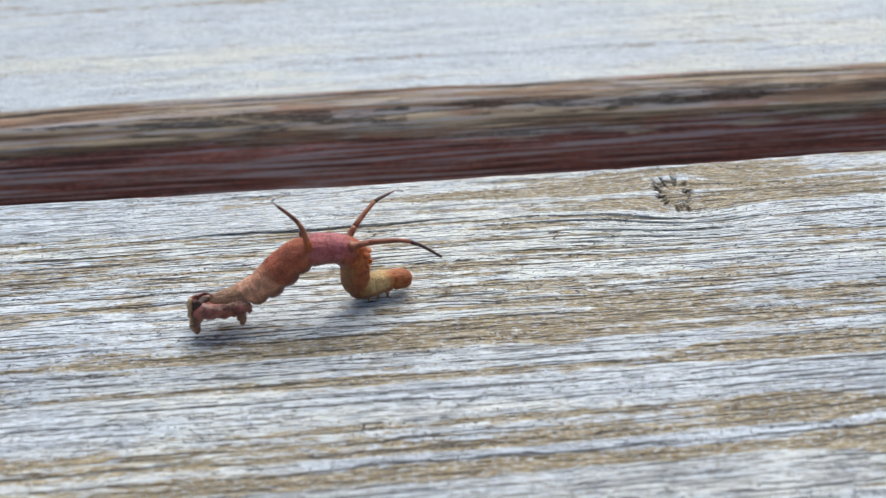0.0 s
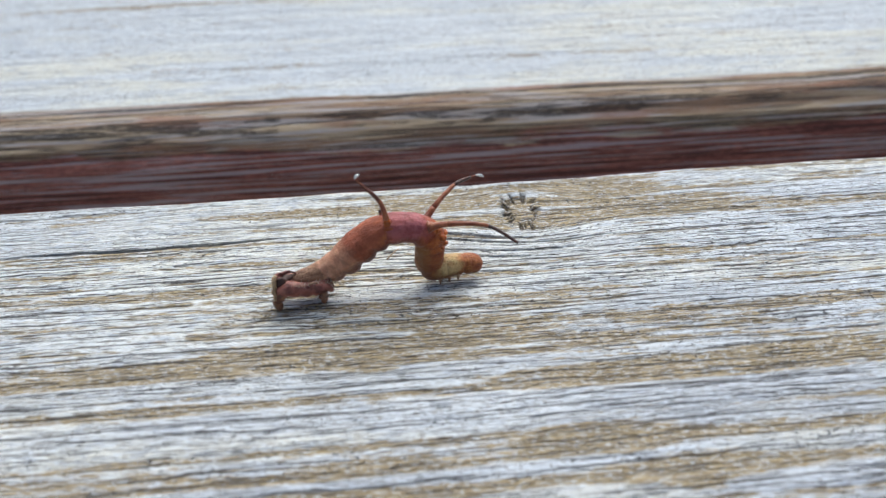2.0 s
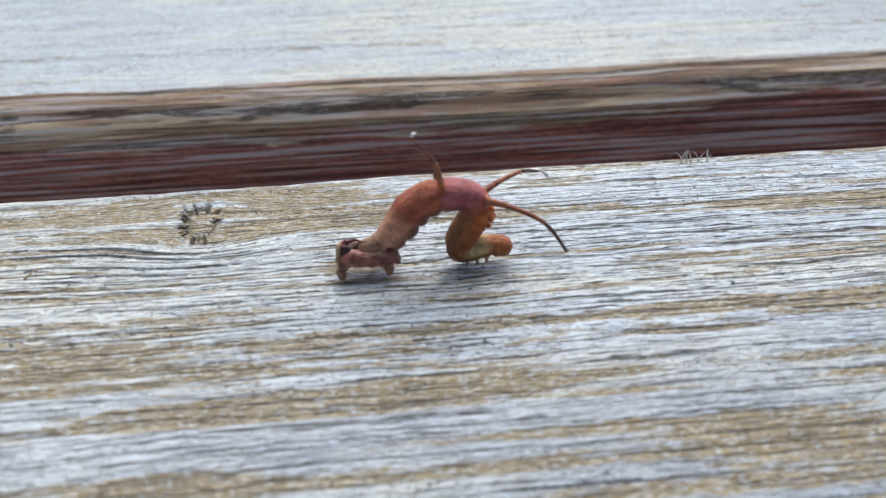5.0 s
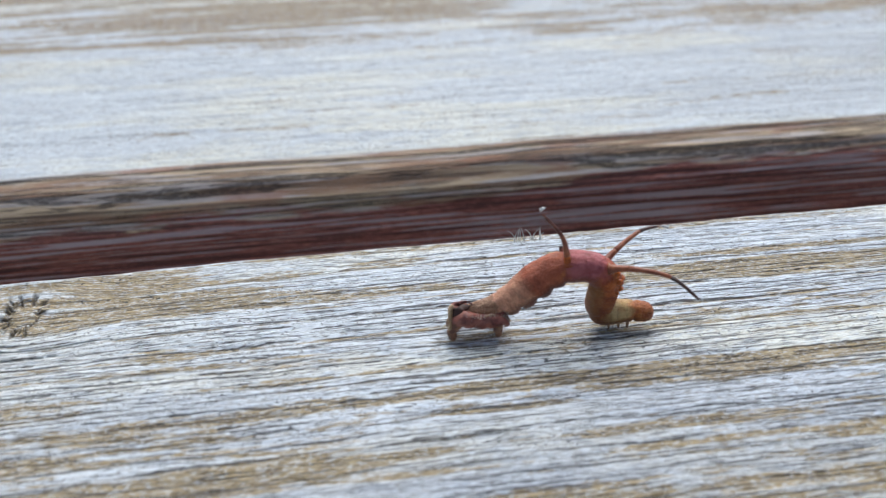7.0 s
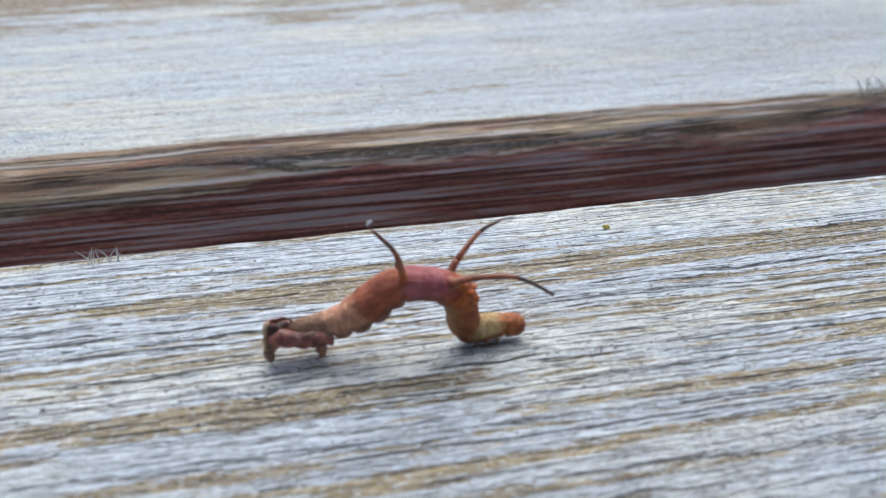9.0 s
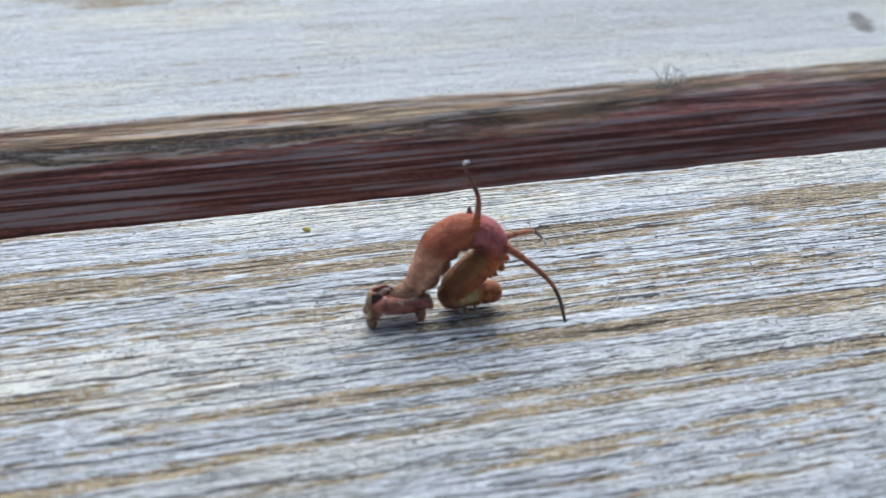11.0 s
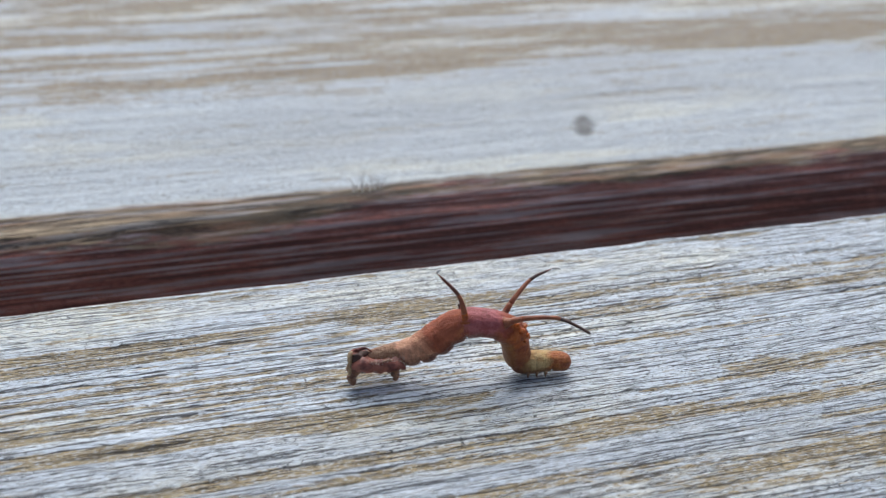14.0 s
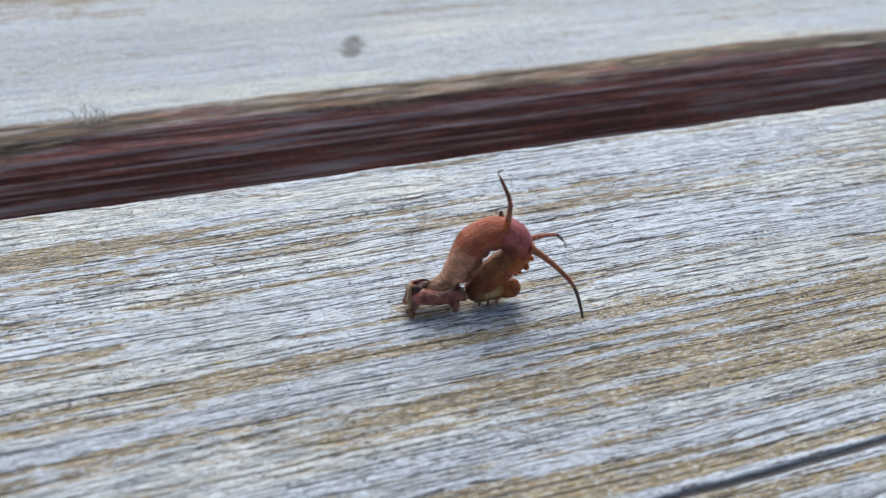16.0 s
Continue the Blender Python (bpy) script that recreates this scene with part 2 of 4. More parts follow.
        redc = mixed(nt, math_node(nt, "MULTIPLY", ramp(nt, ridge, 0.48, 0.40), 0.85), redc, (0.085, 0.033, 0.033))
        grime = math_node(nt, "MULTIPLY", attribute(nt, "dirt"), ramp(nt, stretched(nt, mm, 14, 1.1, 1.1, 4, 0.65, 163.0), 0.32, 0.60))
        redc = mixed(nt, math_node(nt, "MULTIPLY", grime, 0.6), redc, (0.085, 0.045, 0.048))
        colour = mixed(nt, math_node(nt, "MULTIPLY", flake, 0.95), colour, redc)
    nt.links.new(colour, bsdf.inputs["Base Color"])
    rough = math_node(nt, "ADD", 0.55, math_node(nt, "MULTIPLY", worn, 0.25))
    nt.links.new(rough, bsdf.inputs["Roughness"])
    bsdf.inputs["Specular IOR Level"].default_value = 0.4
    relief = math_node(nt, "ADD", math_node(nt, "MULTIPLY", fibre, 0.3), math_node(nt, "MULTIPLY", band, 0.4))
    relief = math_node(nt, "SUBTRACT", relief, math_node(nt, "MULTIPLY", dash, 0.35))
    relief = math_node(nt, "ADD", relief, math_node(nt, "MULTIPLY", fleck, 0.25))
    relief = math_node(nt, "SUBTRACT", relief, math_node(nt, "MULTIPLY", lines, 1.0))
    bump = nt.nodes.new("ShaderNodeBump")
    bump.inputs["Strength"].default_value = 0.8
    bump.inputs["Distance"].default_value = 0.00028
    nt.links.new(relief, bump.inputs["Height"])
    nt.links.new(bump.outputs[0], bsdf.inputs["Normal"])
    return m


def skin(name, a, b, size=0.5):
    """Mottled, slightly moist skin from two colours."""
    m, nt, bsdf = nodes_of(name)
    mm = millimetres(nt, bend=False)
    big = stretched(nt, mm, size * 2, size * 1.6, size * 1.6, 3, 0.5, 4.0)
    patch = stretched(nt, mm, size * 4.5, size * 3, size * 3, 2, 0.5, 9.0)
    fine = stretched(nt, mm, 0.14, 0.14, 0.14, 3, 0.6, 5.0)
    colour = mixed(nt, ramp(nt, big, 0.34, 0.64), a, b)
    colour = mixed(nt, math_node(nt, "MULTIPLY", ramp(nt, patch, 0.45, 0.75), 0.4), colour, tuple(0.6 * v for v in a))
    colour = mixed(nt, math_node(nt, "MULTIPLY", ramp(nt, fine, 0.55, 0.8), 0.18), colour, tuple(0.45 * v for v in a))
    nt.links.new(colour, bsdf.inputs["Base Color"])
    bsdf.inputs["Roughness"].default_value = 0.28
    bsdf.inputs["Specular IOR Level"].default_value = 0.6
    bsdf.inputs["Subsurface Weight"].default_value = 0.05
    bsdf.inputs["Subsurface Radius"].default_value = (0.6, 0.3, 0.2)
    bsdf.inputs["Subsurface Scale"].default_value = 0.0006
    bump = nt.nodes.new("ShaderNodeBump")
    bump.inputs["Strength"].default_value = 0.6
    bump.inputs["Distance"].default_value = 0.00018
    nt.links.new(math_node(nt, "ADD", big, math_node(nt, "MULTIPLY", fine, 0.6)), bump.inputs["Height"])
    nt.links.new(bump.outputs[0], bsdf.inputs["Normal"])
    return m


def plain(name, colour, rough=0.6):
    m, nt, bsdf = nodes_of(name)
    mm = millimetres(nt, bend=False)
    n = stretched(nt, mm, 0.3, 0.3, 0.3, 3, 0.6)
    c = mixed(nt, ramp(nt, n, 0.3, 0.7), tuple(0.7 * v for v in colour), colour)
    nt.links.new(c, bsdf.inputs["Base Color"])
    bsdf.inputs["Roughness"].default_value = rough
    return m


WOOD_NEAR = wood("weathered_deck_wood", (0.775, 0.83, 0.885), (0.385, 0.42, 0.46), (0.48, 0.352, 0.155), (0.20, 0.15, 0.085))
WOOD_FAR = wood("weathered_deck_wood_painted_side", (0.66, 0.71, 0.74), (0.42, 0.45, 0.475), (0.44, 0.33, 0.18), (0.16, 0.10, 0.055), side=True)


# ---- helpers for meshes ----
def part(name, bm, material, parent, label=""):
    data = bpy.data.meshes.new(name)
    bm.to_mesh(data)
    bm.free()
    for p in data.polygons:
        p.use_smooth = True
    data.materials.append(material)
    ob = new(name, data)
    ob.parent = parent
    if label:
        ob["label"] = label
    return ob


def lattice(seed):
    return np.random.RandomState(seed).rand(256, 256)


def value_noise(x, y, seed):
    """Smooth value noise, 0 to 1, over arrays."""
    grid = lattice(seed)
    xi, yi = np.floor(x).astype(int), np.floor(y).astype(int)
    fx, fy = x - xi, y - yi
    fx, fy = fx * fx * (3 - 2 * fx), fy * fy * (3 - 2 * fy)
    a, b = grid[xi % 256, yi % 256], grid[(xi + 1) % 256, yi % 256]
    c, d = grid[xi % 256, (yi + 1) % 256], grid[(xi + 1) % 256, (yi + 1) % 256]
    return (a * (1 - fx) + b * fx) * (1 - fy) + (c * (1 - fx) + d * fx) * fy


def fbm(x, y, seed, octaves=3):
    total, size = 0, 0
    for k in range(octaves):
        total = total + value_noise(x * 2 ** k, y * 2 ** k, seed + k) * 0.55 ** k
        size += 0.55 ** k
    return total / size


def sheet(name, X, Y, Z, fields, material):
    """One closed mesh from a grid of places in millimetres, with float fields on its points."""
    rows, cols = X.shape
    verts = np.stack([X, Y, Z], -1).reshape(-1, 3) * MM
    i = np.arange(rows * cols).reshape(rows, cols)
    quads = np.stack([i[:-1, :-1], i[:-1, 1:], i[1:, 1:], i[1:, :-1]], -1).reshape(-1, 4)
    under = np.stack([i[0, 1:], i[0, :-1], i[-1, :-1], i[-1, 1:]], -1)
    faces = np.concatenate([quads.ravel(), under.ravel(), i[:, 0], i[::-1, -1]])
    four = len(quads) + len(under)
    starts = np.concatenate([np.arange(0, four * 4, 4), [four * 4, four * 4 + rows]])
    data = bpy.data.meshes.new(name)
    data.vertices.add(len(verts))
    data.vertices.foreach_set("co", verts.ravel())
    data.loops.add(faces.size)
    data.loops.foreach_set("vertex_index", faces)
    data.polygons.add(len(starts))
    data.polygons.foreach_set("loop_start", starts)
    data.polygons.foreach_set("use_smooth", np.arange(len(starts)) < len(quads))
    data.update(calc_edges=True)
    for key, field in fields.items():
        data.attributes.new(key, "FLOAT", "POINT").data.foreach_set("value", field.astype(np.float32).ravel())
    data.materials.append(material)
    return new(name, data)


def bell(x, centre, width):
    return np.exp(-((x - centre) / width) ** 2)


# ---- the boards: a section of profile (y, z) carried along x ----
def profile(points, step):
    """Points along a polyline, with the given spacing for each leg."""
    out = []
    for (a, b), s in zip(zip(points, points[1:]), step):
        n = max(1, int(math.dist(a, b) / s))
        out += [(a[0] + (b[0] - a[0]) * k / n, a[1] + (b[1] - a[1]) * k / n) for k in range(n)]
    return np.array(out + [points[-1]])


# Ochre patches of the near board: x, y, half length, half width (mm), of its upper and lower part.
PATCHES = [
    (13.5, 74.2, 5, 1.2), (25.5, 74.3, 5, 1.1), (4.8, 73.8, 8, 0.6), (29, 71.6, 10, 0.9), (22.5, 75.6, 8, 0.6), (31, 72.6, 8, 0.7), (75.7, 72, 12, 0.5), (73.5, 70.1, 10, 0.7),
    (66.7, 69.1, 10, 0.6), (100.8, 70.7, 14, 0.5), (131.5, 71.2, 7, 0.9), (104, 68.6, 10, 0.6), (93, 54.9, 10, 0.6), (65.4, 58.2, 9, 0.8), (34, 53, 10, 0.8), (118, 58, 10, 0.8), (-1, 55.2, 10, 0.7), (25.6, 43.3, 3, 1.6), (21.3, 46.2, 4, 1.2), (132, 70.8, 5, 0.8)]
BROWN_BANDS = [
    (18.3, 47.6, 10, 1.0), (-3.7, 44.1, 10, 1.0), (24.5, 47, 7, 0.9), (4, 50.4, 10, 1.0), (8.3, 54.6, 8, 0.7), (54.6, 47.4, 14, 1.6), (19, 50.6, 8, 1.0), (41, 53.8, 10, 1.2),
    (74, 50.8, 12, 1.0), (112, 48.2, 9, 1.0), (145, 53.3, 10, 0.9), (162.7, 45.5, 12, 1.2), (159, 46.7, 10, 1.0), (152, 53.2, 10, 0.8), (175, 44.8, 9, 1.0), (138, 48.9, 10, 1.0)]
# Long open splits: x from, x to, y, width (mm).
SPLITS = [(8, 27, 68.9, 0.09), (6, 24, 67.4, 0.07), (9, 22, 66.3, 0.06), (11, 21, 69.75, 0.06), (162, 186, 35.5, 0.30), (-20, 4, 70.2, 0.10)]


def near_board():
    prof = profile([(-64, -30), (-64, -1), (-63, 0), (20, 0), (34, 0), (65, 0), (76.6, 0), (77.0, -0.18), (77.15, -0.7), (77.2, -30)],
                   [8, 0.5, 3.0, 0.35, 0.135, 0.07, 0.12, 0.15, 2.0])
    xs = np.concatenate([np.arange(-350, -50, 6.0), np.arange(-50, 16.5, 0.55), np.arange(16.5, 23.5, 0.11), np.arange(23.5, 226, 0.55), np.arange(226, 530, 6.0)])
    X, PY = np.meshgrid(xs, prof[:, 0])
    _, PZ = np.meshgrid(xs, prof[:, 1])
    knot = bell(X, 20, 5.5) * bell(PY, 68.6, 2.6)
    warp = 1.3 * knot - 0.9 * bell(X, 20, 4.5) * bell(PY, 75.0, 2.0)
    warp = warp + 1.3 * (fbm(X / 60 + 9, PY / 30 + 3, 40, 2) - 0.5) + 0.2 * (fbm(X / 14, PY / 8, 44, 2) - 0.5)
    V = PY + warp
    grain = 0.55 * fbm(X / 12 + 50, V / 0.75 + 90, 1, 3) + 0.45 * fbm(X / 4.5 + 50, V / 0.33 + 90, 5, 2)
    top = np.clip((PZ + 0.8) / 0.8, 0, 1)
    # growth rings cut lengthwise: silver ridges and worn brown hollows, broken along the board
    wide = 0.52 + 0.55 * np.clip((60 - PY) / 14, 0, 1)
    growth = 0.56 * fbm(X / 55 + 13, np.cumsum(np.gradient(PY[:, :1], axis=0) / wide[:, :1], axis=0) + (V - PY) / wide + 31, 200, 2) + 0.44 * fbm(X / 7.5, V / 1.0, 210, 3)
    coarse = np.maximum(np.clip((X - 135) / 25, 0, 1), np.clip((58 - X) / 18, 0, 1)) * np.clip((57 - PY) / 7, 0, 1)
    growth = growth * (1 - 0.7 * coarse) + 0.7 * coarse * fbm(X / 70 + 5, V / 1.2, 240, 2)
    growth = np.clip((growth - 0.5) * (3.3 + 1.8 * coarse) + 0.5, 0, 1)
    ochre = np.zeros_like(X)
    for px, py, lx, ly in PATCHES:
        ochre = np.maximum(ochre, 1.8 * bell(X, px, lx * 1.2) * bell(PY, py, ly * 1.2))
    for px, py, lx, ly in BROWN_BANDS:
        ochre = np.maximum(ochre, 0.28 * bell(X, px, lx * 1.2) * bell(PY, py, ly * 1.2))
    ochre = ochre - 0.12 - 0.12 * np.clip((PY - 70) / 5, 0, 1) + 0.12 * np.clip((60 - PY) / 16, 0, 1)
    split = np.zeros_like(X)
    for a, b, sy, w in SPLITS:
        ends = np.clip((X - a) / 4, 0, 1) * np.clip((b - X) / 4, 0, 1)
        split = np.maximum(split, np.clip(2.2 - 1.6 * np.abs(V - sy - 0.25 * np.sin(X / 7) - 0.3 * (fbm(X / 3.5, X * 0 + sy, 68, 2) - 0.5)) / (0.6 * w * (0.3 + ends)), 0, 1) * np.clip(ends * 3, 0, 1))
    # the knot itself: a cracked, slightly sunk eye with a pale collar
    r = np.hypot((X - 20) / 1.3, (PY - 72.4) / 2.3) + 0.25 * (fbm(X / 0.9, PY / 1.2, 60, 2) - 0.5)
    eye = np.clip((1.05 - r) / 0.3, 0, 1)
    lobes = fbm(X / 0.8 + 4, PY / 1.5, 66, 2)
    ring = np.clip(1.5 - np.abs(r - 0.80) / 0.07, 0, 1) * np.clip((lobes - 0.40) / 0.06, 0, 1)
    ang = np.arctan2((PY - 72.4) / 2.3, (X - 20) / 1.3)
    rays = np.clip((fbm(ang * 4.5 + 20, r * 0.5 + 9, 63, 2) - 0.56) / 0.03, 0, 1) * np.clip(1.5 * bell(r, 0.92, 0.27), 0, 1)
    split = np.maximum(split, np.maximum(rays * 0.9, 0.45 * ring))
    ochre = ochre + 0.16 * bell(X, 4, 24) * bell(PY, 60, 9) + 0.10 * bell(X, 15, 40) * np.clip((55 - PY) / 8, 0, 1) + 0.14 * np.clip((X - 95) / 25, 0, 1) * np.clip((68 - PY) / 8, 0, 1)
    ochre = ochre + 0.10 * bell(X, 14, 17) * bell(PY, 73.5, 4)
    ochre = ochre + 1.1 * eye - 0.3 * np.clip(1 - np.abs(r - 1.4) / 0.45, 0, 1) * (PY < 74)
    edge = 0.22 * (fbm(X / 4, X * 0 + 5, 80, 3) - 0.5)
    Z = PZ + top * (0.17 * (grain - 0.5) - 0.13 * (growth - 0.5) + 0.25 * (fbm(X / 30, PY / 9, 90, 2) - 0.5) - 0.25 * split - 0.12 * eye)
    Z = Z - np.where(PY > 75.8, 0.22 * (fbm(X / 5, PY * 0 + 2, 95, 3) - 0.5), 0) * top
    Y = PY + np.clip((PY - 74) / 2, 0, 1) * (edge + 0.5 * np.clip((X - 20) / 14, 0, 1) + 0.3 * np.clip((X - 70) / 30, 0, 1))
    ob = sheet("deck_board", X, Y, Z, {"warp": warp, "grain": grain, "ring": growth, "ochre": ochre, "split": split, "cracked": 1 - 0.08 * np.clip((58 - PY) / 8, 0, 1) - 0.40 * np.clip((PY - 69) / 4, 0, 1) * (0.5 + 0.8 * bell(X, 5, 30)), "cream": bell(X, 5, 28) * bell(PY, 68, 17), "greyed": np.clip(1.8 * (fbm(X / 30 + 7, PY / 6, 185, 3) - 0.5) + 0.6 * np.clip((63 - PY) / 9, 0, 1) + 0.25 * np.clip((58 - PY) / 6, 0, 1) * np.clip((X - 30) / 25, 0, 1), 0, 0.95) * (1 - 0.8 * np.clip((PY - 66) / 7, 0, 1))}, WOOD_NEAR)
    return tagged(ob, "weathered silver-grey deck board with ochre streaks and a knot", "deck board", "deck boards", "structure")


def far_board():
    prof = profile([(100.8, -30), (100.6, -9.2), (101.2, -7.0), (102.6, -5.4), (105.0, -4.5), (140, -4.5), (184, -4.5), (244, -4.5), (245, -30)],
                   [0.22, 0.12, 0.12, 0.15, 0.3, 0.6, 3, 4])
    xs = np.concatenate([np.arange(-350, -70, 6.0), np.arange(-70, 265, 0.9), np.arange(265, 530, 6.0)])
    X, PY = np.meshgrid(xs, prof[:, 0])
    _, PZ = np.meshgrid(xs, prof[:, 1])
    warp = 1.2 * (fbm(X / 60 + 19, PY / 30 + 3, 140, 2) - 0.5) + 1.0 * bell(X, 168, 5) * bell(PY, 113, 3)
    S = PY + warp - PZ * 1.0
    grain = 0.55 * fbm(X / 30 + 50, S / 1.0 + 90, 101, 3) + 0.45 * fbm(X / 11 + 50, S / 0.4 + 90, 105, 2)
    ring = np.clip((0.4 * fbm(X / 60 + 13, S / 1.1 + 31, 220, 2) + 0.6 * fbm(X / 13, S / 1.3, 230, 3) - 0.5) * 1.9 + 0.5, 0, 1)
    side = np.clip((105.5 - PY + 0.8 * (fbm(X / 16, X * 0 + 3, 172, 3) - 0.5)) / 0.8, 0, 1)
    ochre = 1.15 * side * (0.55 + 0.6 * fbm(X / 18, PZ / 1.3, 152, 3)) + (1 - side) * (-0.35 + 1.7 * np.clip((PY - 131) / 14, 0, 1) * fbm(X / 40, PY / 5, 150, 3) + 1.3 * bell(X, 226, 14) * bell(PY, 148.5, 4.5) * (0.5 + fbm(X / 6, PY / 4, 151, 2)))
    paint = np.clip((-PZ - 6.6 + 1.9 * np.clip((X - 64) / 22, 0, 1) + 0.9 * np.clip((X - 126) / 18, 0, 1) + 2.6 * (fbm(X / 30, PZ / 3, 155, 2) - 0.5)) / 3.0, 0, 1) * side
    split = np.clip(1.4 - np.abs(PZ + 6.6 + 0.5 * np.sin(X / 23) + 0.5 * (fbm(X / 30, X * 0, 160, 2) - 0.5)) / 0.15, 0, 1) * (PY < 104) * np.clip(2.5 * (fbm(X / 60 + 3, X * 0, 165, 2) - 0.2), 0, 1)
    r = np.hypot((X - 168.3 - 0.33 * (PY - 117.0)) / 1.4, (PY - 117.0) / 3.7)
    split = np.maximum(split, np.clip(3.5 - 3 * r, 0, 1) * (0.85 - 0.15 * np.clip(1 - 2 * r, 0, 1)))
    rough_side = side * (0.6 * (grain - 0.5) + 0.7 * (fbm(X / 40, PZ / 1.6, 170, 3) - 0.5))
    Y = PY - rough_side
    Z = PZ + (1 - side) * (0.35 * (grain - 0.5)) - np.clip(1 - np.abs(PY - 104.5) / 2.5, 0, 1) * 0.5 * (fbm(X / 22, X * 0 + 1, 175, 3) - 0.5)
    ob = sheet("deck_board", X, Y, Z, {"warp": warp * (1 - 0.7 * side) + PY - Y, "grain": grain, "ring": ring, "ochre": ochre, "split": split, "paint": paint, "flank": side, "dirt": 0.85 * side * np.clip((X - 105) / 25, 0, 1), "cracked": 0.25 + 0.75 * side, "greyed": (1 - side) * np.clip(1.6 * (fbm(X / 45 + 7, PY / 9, 180, 3) - 0.52) + 0.35 * np.clip((X - 70) / 70, 0, 1) * bell(PY, 136, 14) + 0.36 * np.clip((X - 85) / 45, 0, 1) - 0.25 * np.clip((70 - X) / 40, 0, 1), 0, 1)}, WOOD_FAR)
    return tagged(ob, "weathered pale deck board with worn dark red paint on its edge", "deck board", "deck boards", "structure")


def ground():
    m, nt, bsdf = nodes_of("dark_soil")
    mm = millimetres(nt, bend=False)
    n = stretched(nt, mm, 25, 25, 25, 6, 0.65)
    nt.links.new(mixed(nt, ramp(nt, n, 0.3, 0.7), (0.03, 0.022, 0.016), (0.09, 0.07, 0.05)), bsdf.inputs["Base Color"])
    bsdf.inputs["Roughness"].default_value = 0.95
    bm = bmesh.new()
    bmesh.ops.create_grid(bm, x_segments=200, y_segments=200, size=8.0)
    for v in bm.verts:
        v.co += Vector((0.09, 0.09, -0.031 + 0.003 * noise.noise(v.co * 2.3)))
    data = bpy.data.meshes.new("ground")
    bm.to_mesh(data)
    bm.free()
    data.materials.append(m)
    return tagged(new("ground", data), "dark bare soil beneath the deck boards", "ground", kind="structure")


near_board()
far_board()
ground()

# ---- the looper caterpillar ----
# Shapes of its middle line in millimetres, from tail to head, for the spread of its feet: reaching out, and drawn in.
POSTURES = [
    (12.5, [(0.9, 1.5), (1.9, 1.75), (3.2, 1.95), (4.7, 2.3), (6.2, 3.25), (7.9, 4.4), (9.9, 4.4), (11.45, 3.7), (11.9, 2.6), (12.1, 1.55), (12.6, 0.95), (14.0, 0.95), (15.4, 0.85)]),
    (9.3, [(0.8, 1.45), (1.7, 1.7), (2.8, 1.9), (4.1, 2.75), (5.5, 3.95), (7.2, 4.8), (9.2, 4.75), (10.05, 3.8), (9.75, 2.7), (9.5, 1.7), (9.7, 1.0), (11.1, 1.05), (12.4, 0.95)]),
    (7.1, [(0.7, 1.5), (1.6, 1.7), (2.5, 1.95), (3.5, 3.0), (4.35, 4.55), (5.9, 5.5), (7.9, 5.35), (8.55, 4.2), (7.9, 3.1), (7.25, 1.95), (7.2, 1.05), (8.6, 1.15), (9.9, 1.1)]),
    (5.3, [(0.6, 1.4), (1.7, 1.6), (2.8, 1.9), (3.7, 3.3), (4.6, 4.95), (6.2, 5.75), (7.7, 5.1), (7.85, 3.85), (6.8, 2.85), (5.8, 1.85), (5.4, 1.05), (6.6, 0.95), (8.0, 0.9)]),
    (3.8, [(0.6, 1.4), (1.6, 1.6), (2.7, 1.95), (3.5, 3.3), (4.35, 4.95), (5.95, 5.65), (7.2, 4.95), (7.3, 3.7), (6.2, 2.75), (5.1, 1.85), (4.5, 1.1), (5.5, 0.95), (6.7, 0.9)])]
DRAWING_IN = [(0.6, 1.6), (1.8, 1.8), (3.1, 2.1), (4.3, 3.0), (5.7, 4.5), (7.3, 5.2), (9.1, 4.9), (9.3, 3.55), (8.2, 2.5), (7.45, 1.6), (7.4, 1.0), (9.0, 1.05), (10.5, 1.05)]
RADII = (0.45, 0.55, 0.76, 1.04, 1.20, 1.10, 1.06, 1.10, 1.05, 1.0, 0.90, 0.78, 0.74)
RINGS = 96
# Its way over the board: x, y in centimetres.
TRAIL = [(-3, 5.55), (-1.7, 5.79), (-0.9, 5.95), (0, 6.17), (2, 6.44), (3, 6.47), (4, 6.49), (5, 6.46), (6, 6.38), (7, 6.26), (8, 6.18), (9, 6.18), (10, 6.20), (12, 6.23), (13, 6.17), (13.5, 6.09), (14.5, 5.91), (15, 5.80), (15.5, 5.66), (16, 5.61), (17, 5.5)]


def smooth_line(points, u):
    """Catmull-Rom through points at parameter u (0 to len - 1)."""
    k = min(max(int(u), 0), len(points) - 2)
    f = u - k
    p = [np.array(points[min(max(j, 0), len(points) - 1)], float) for j in (k - 1, k, k + 1, k + 2)]
    return 0.5 * (2 * p[1] + (p[2] - p[0]) * f + (2 * p[0] - 5 * p[1] + 4 * p[2] - p[3]) * f ** 2 + (3 * p[1] - p[0] - 3 * p[2] + p[3]) * f ** 3)


def between(a, b, f):
    return [((1 - f) * p[0] + f * q[0], (1 - f) * p[1] + f * q[1]) for p, q in zip(a, b)]


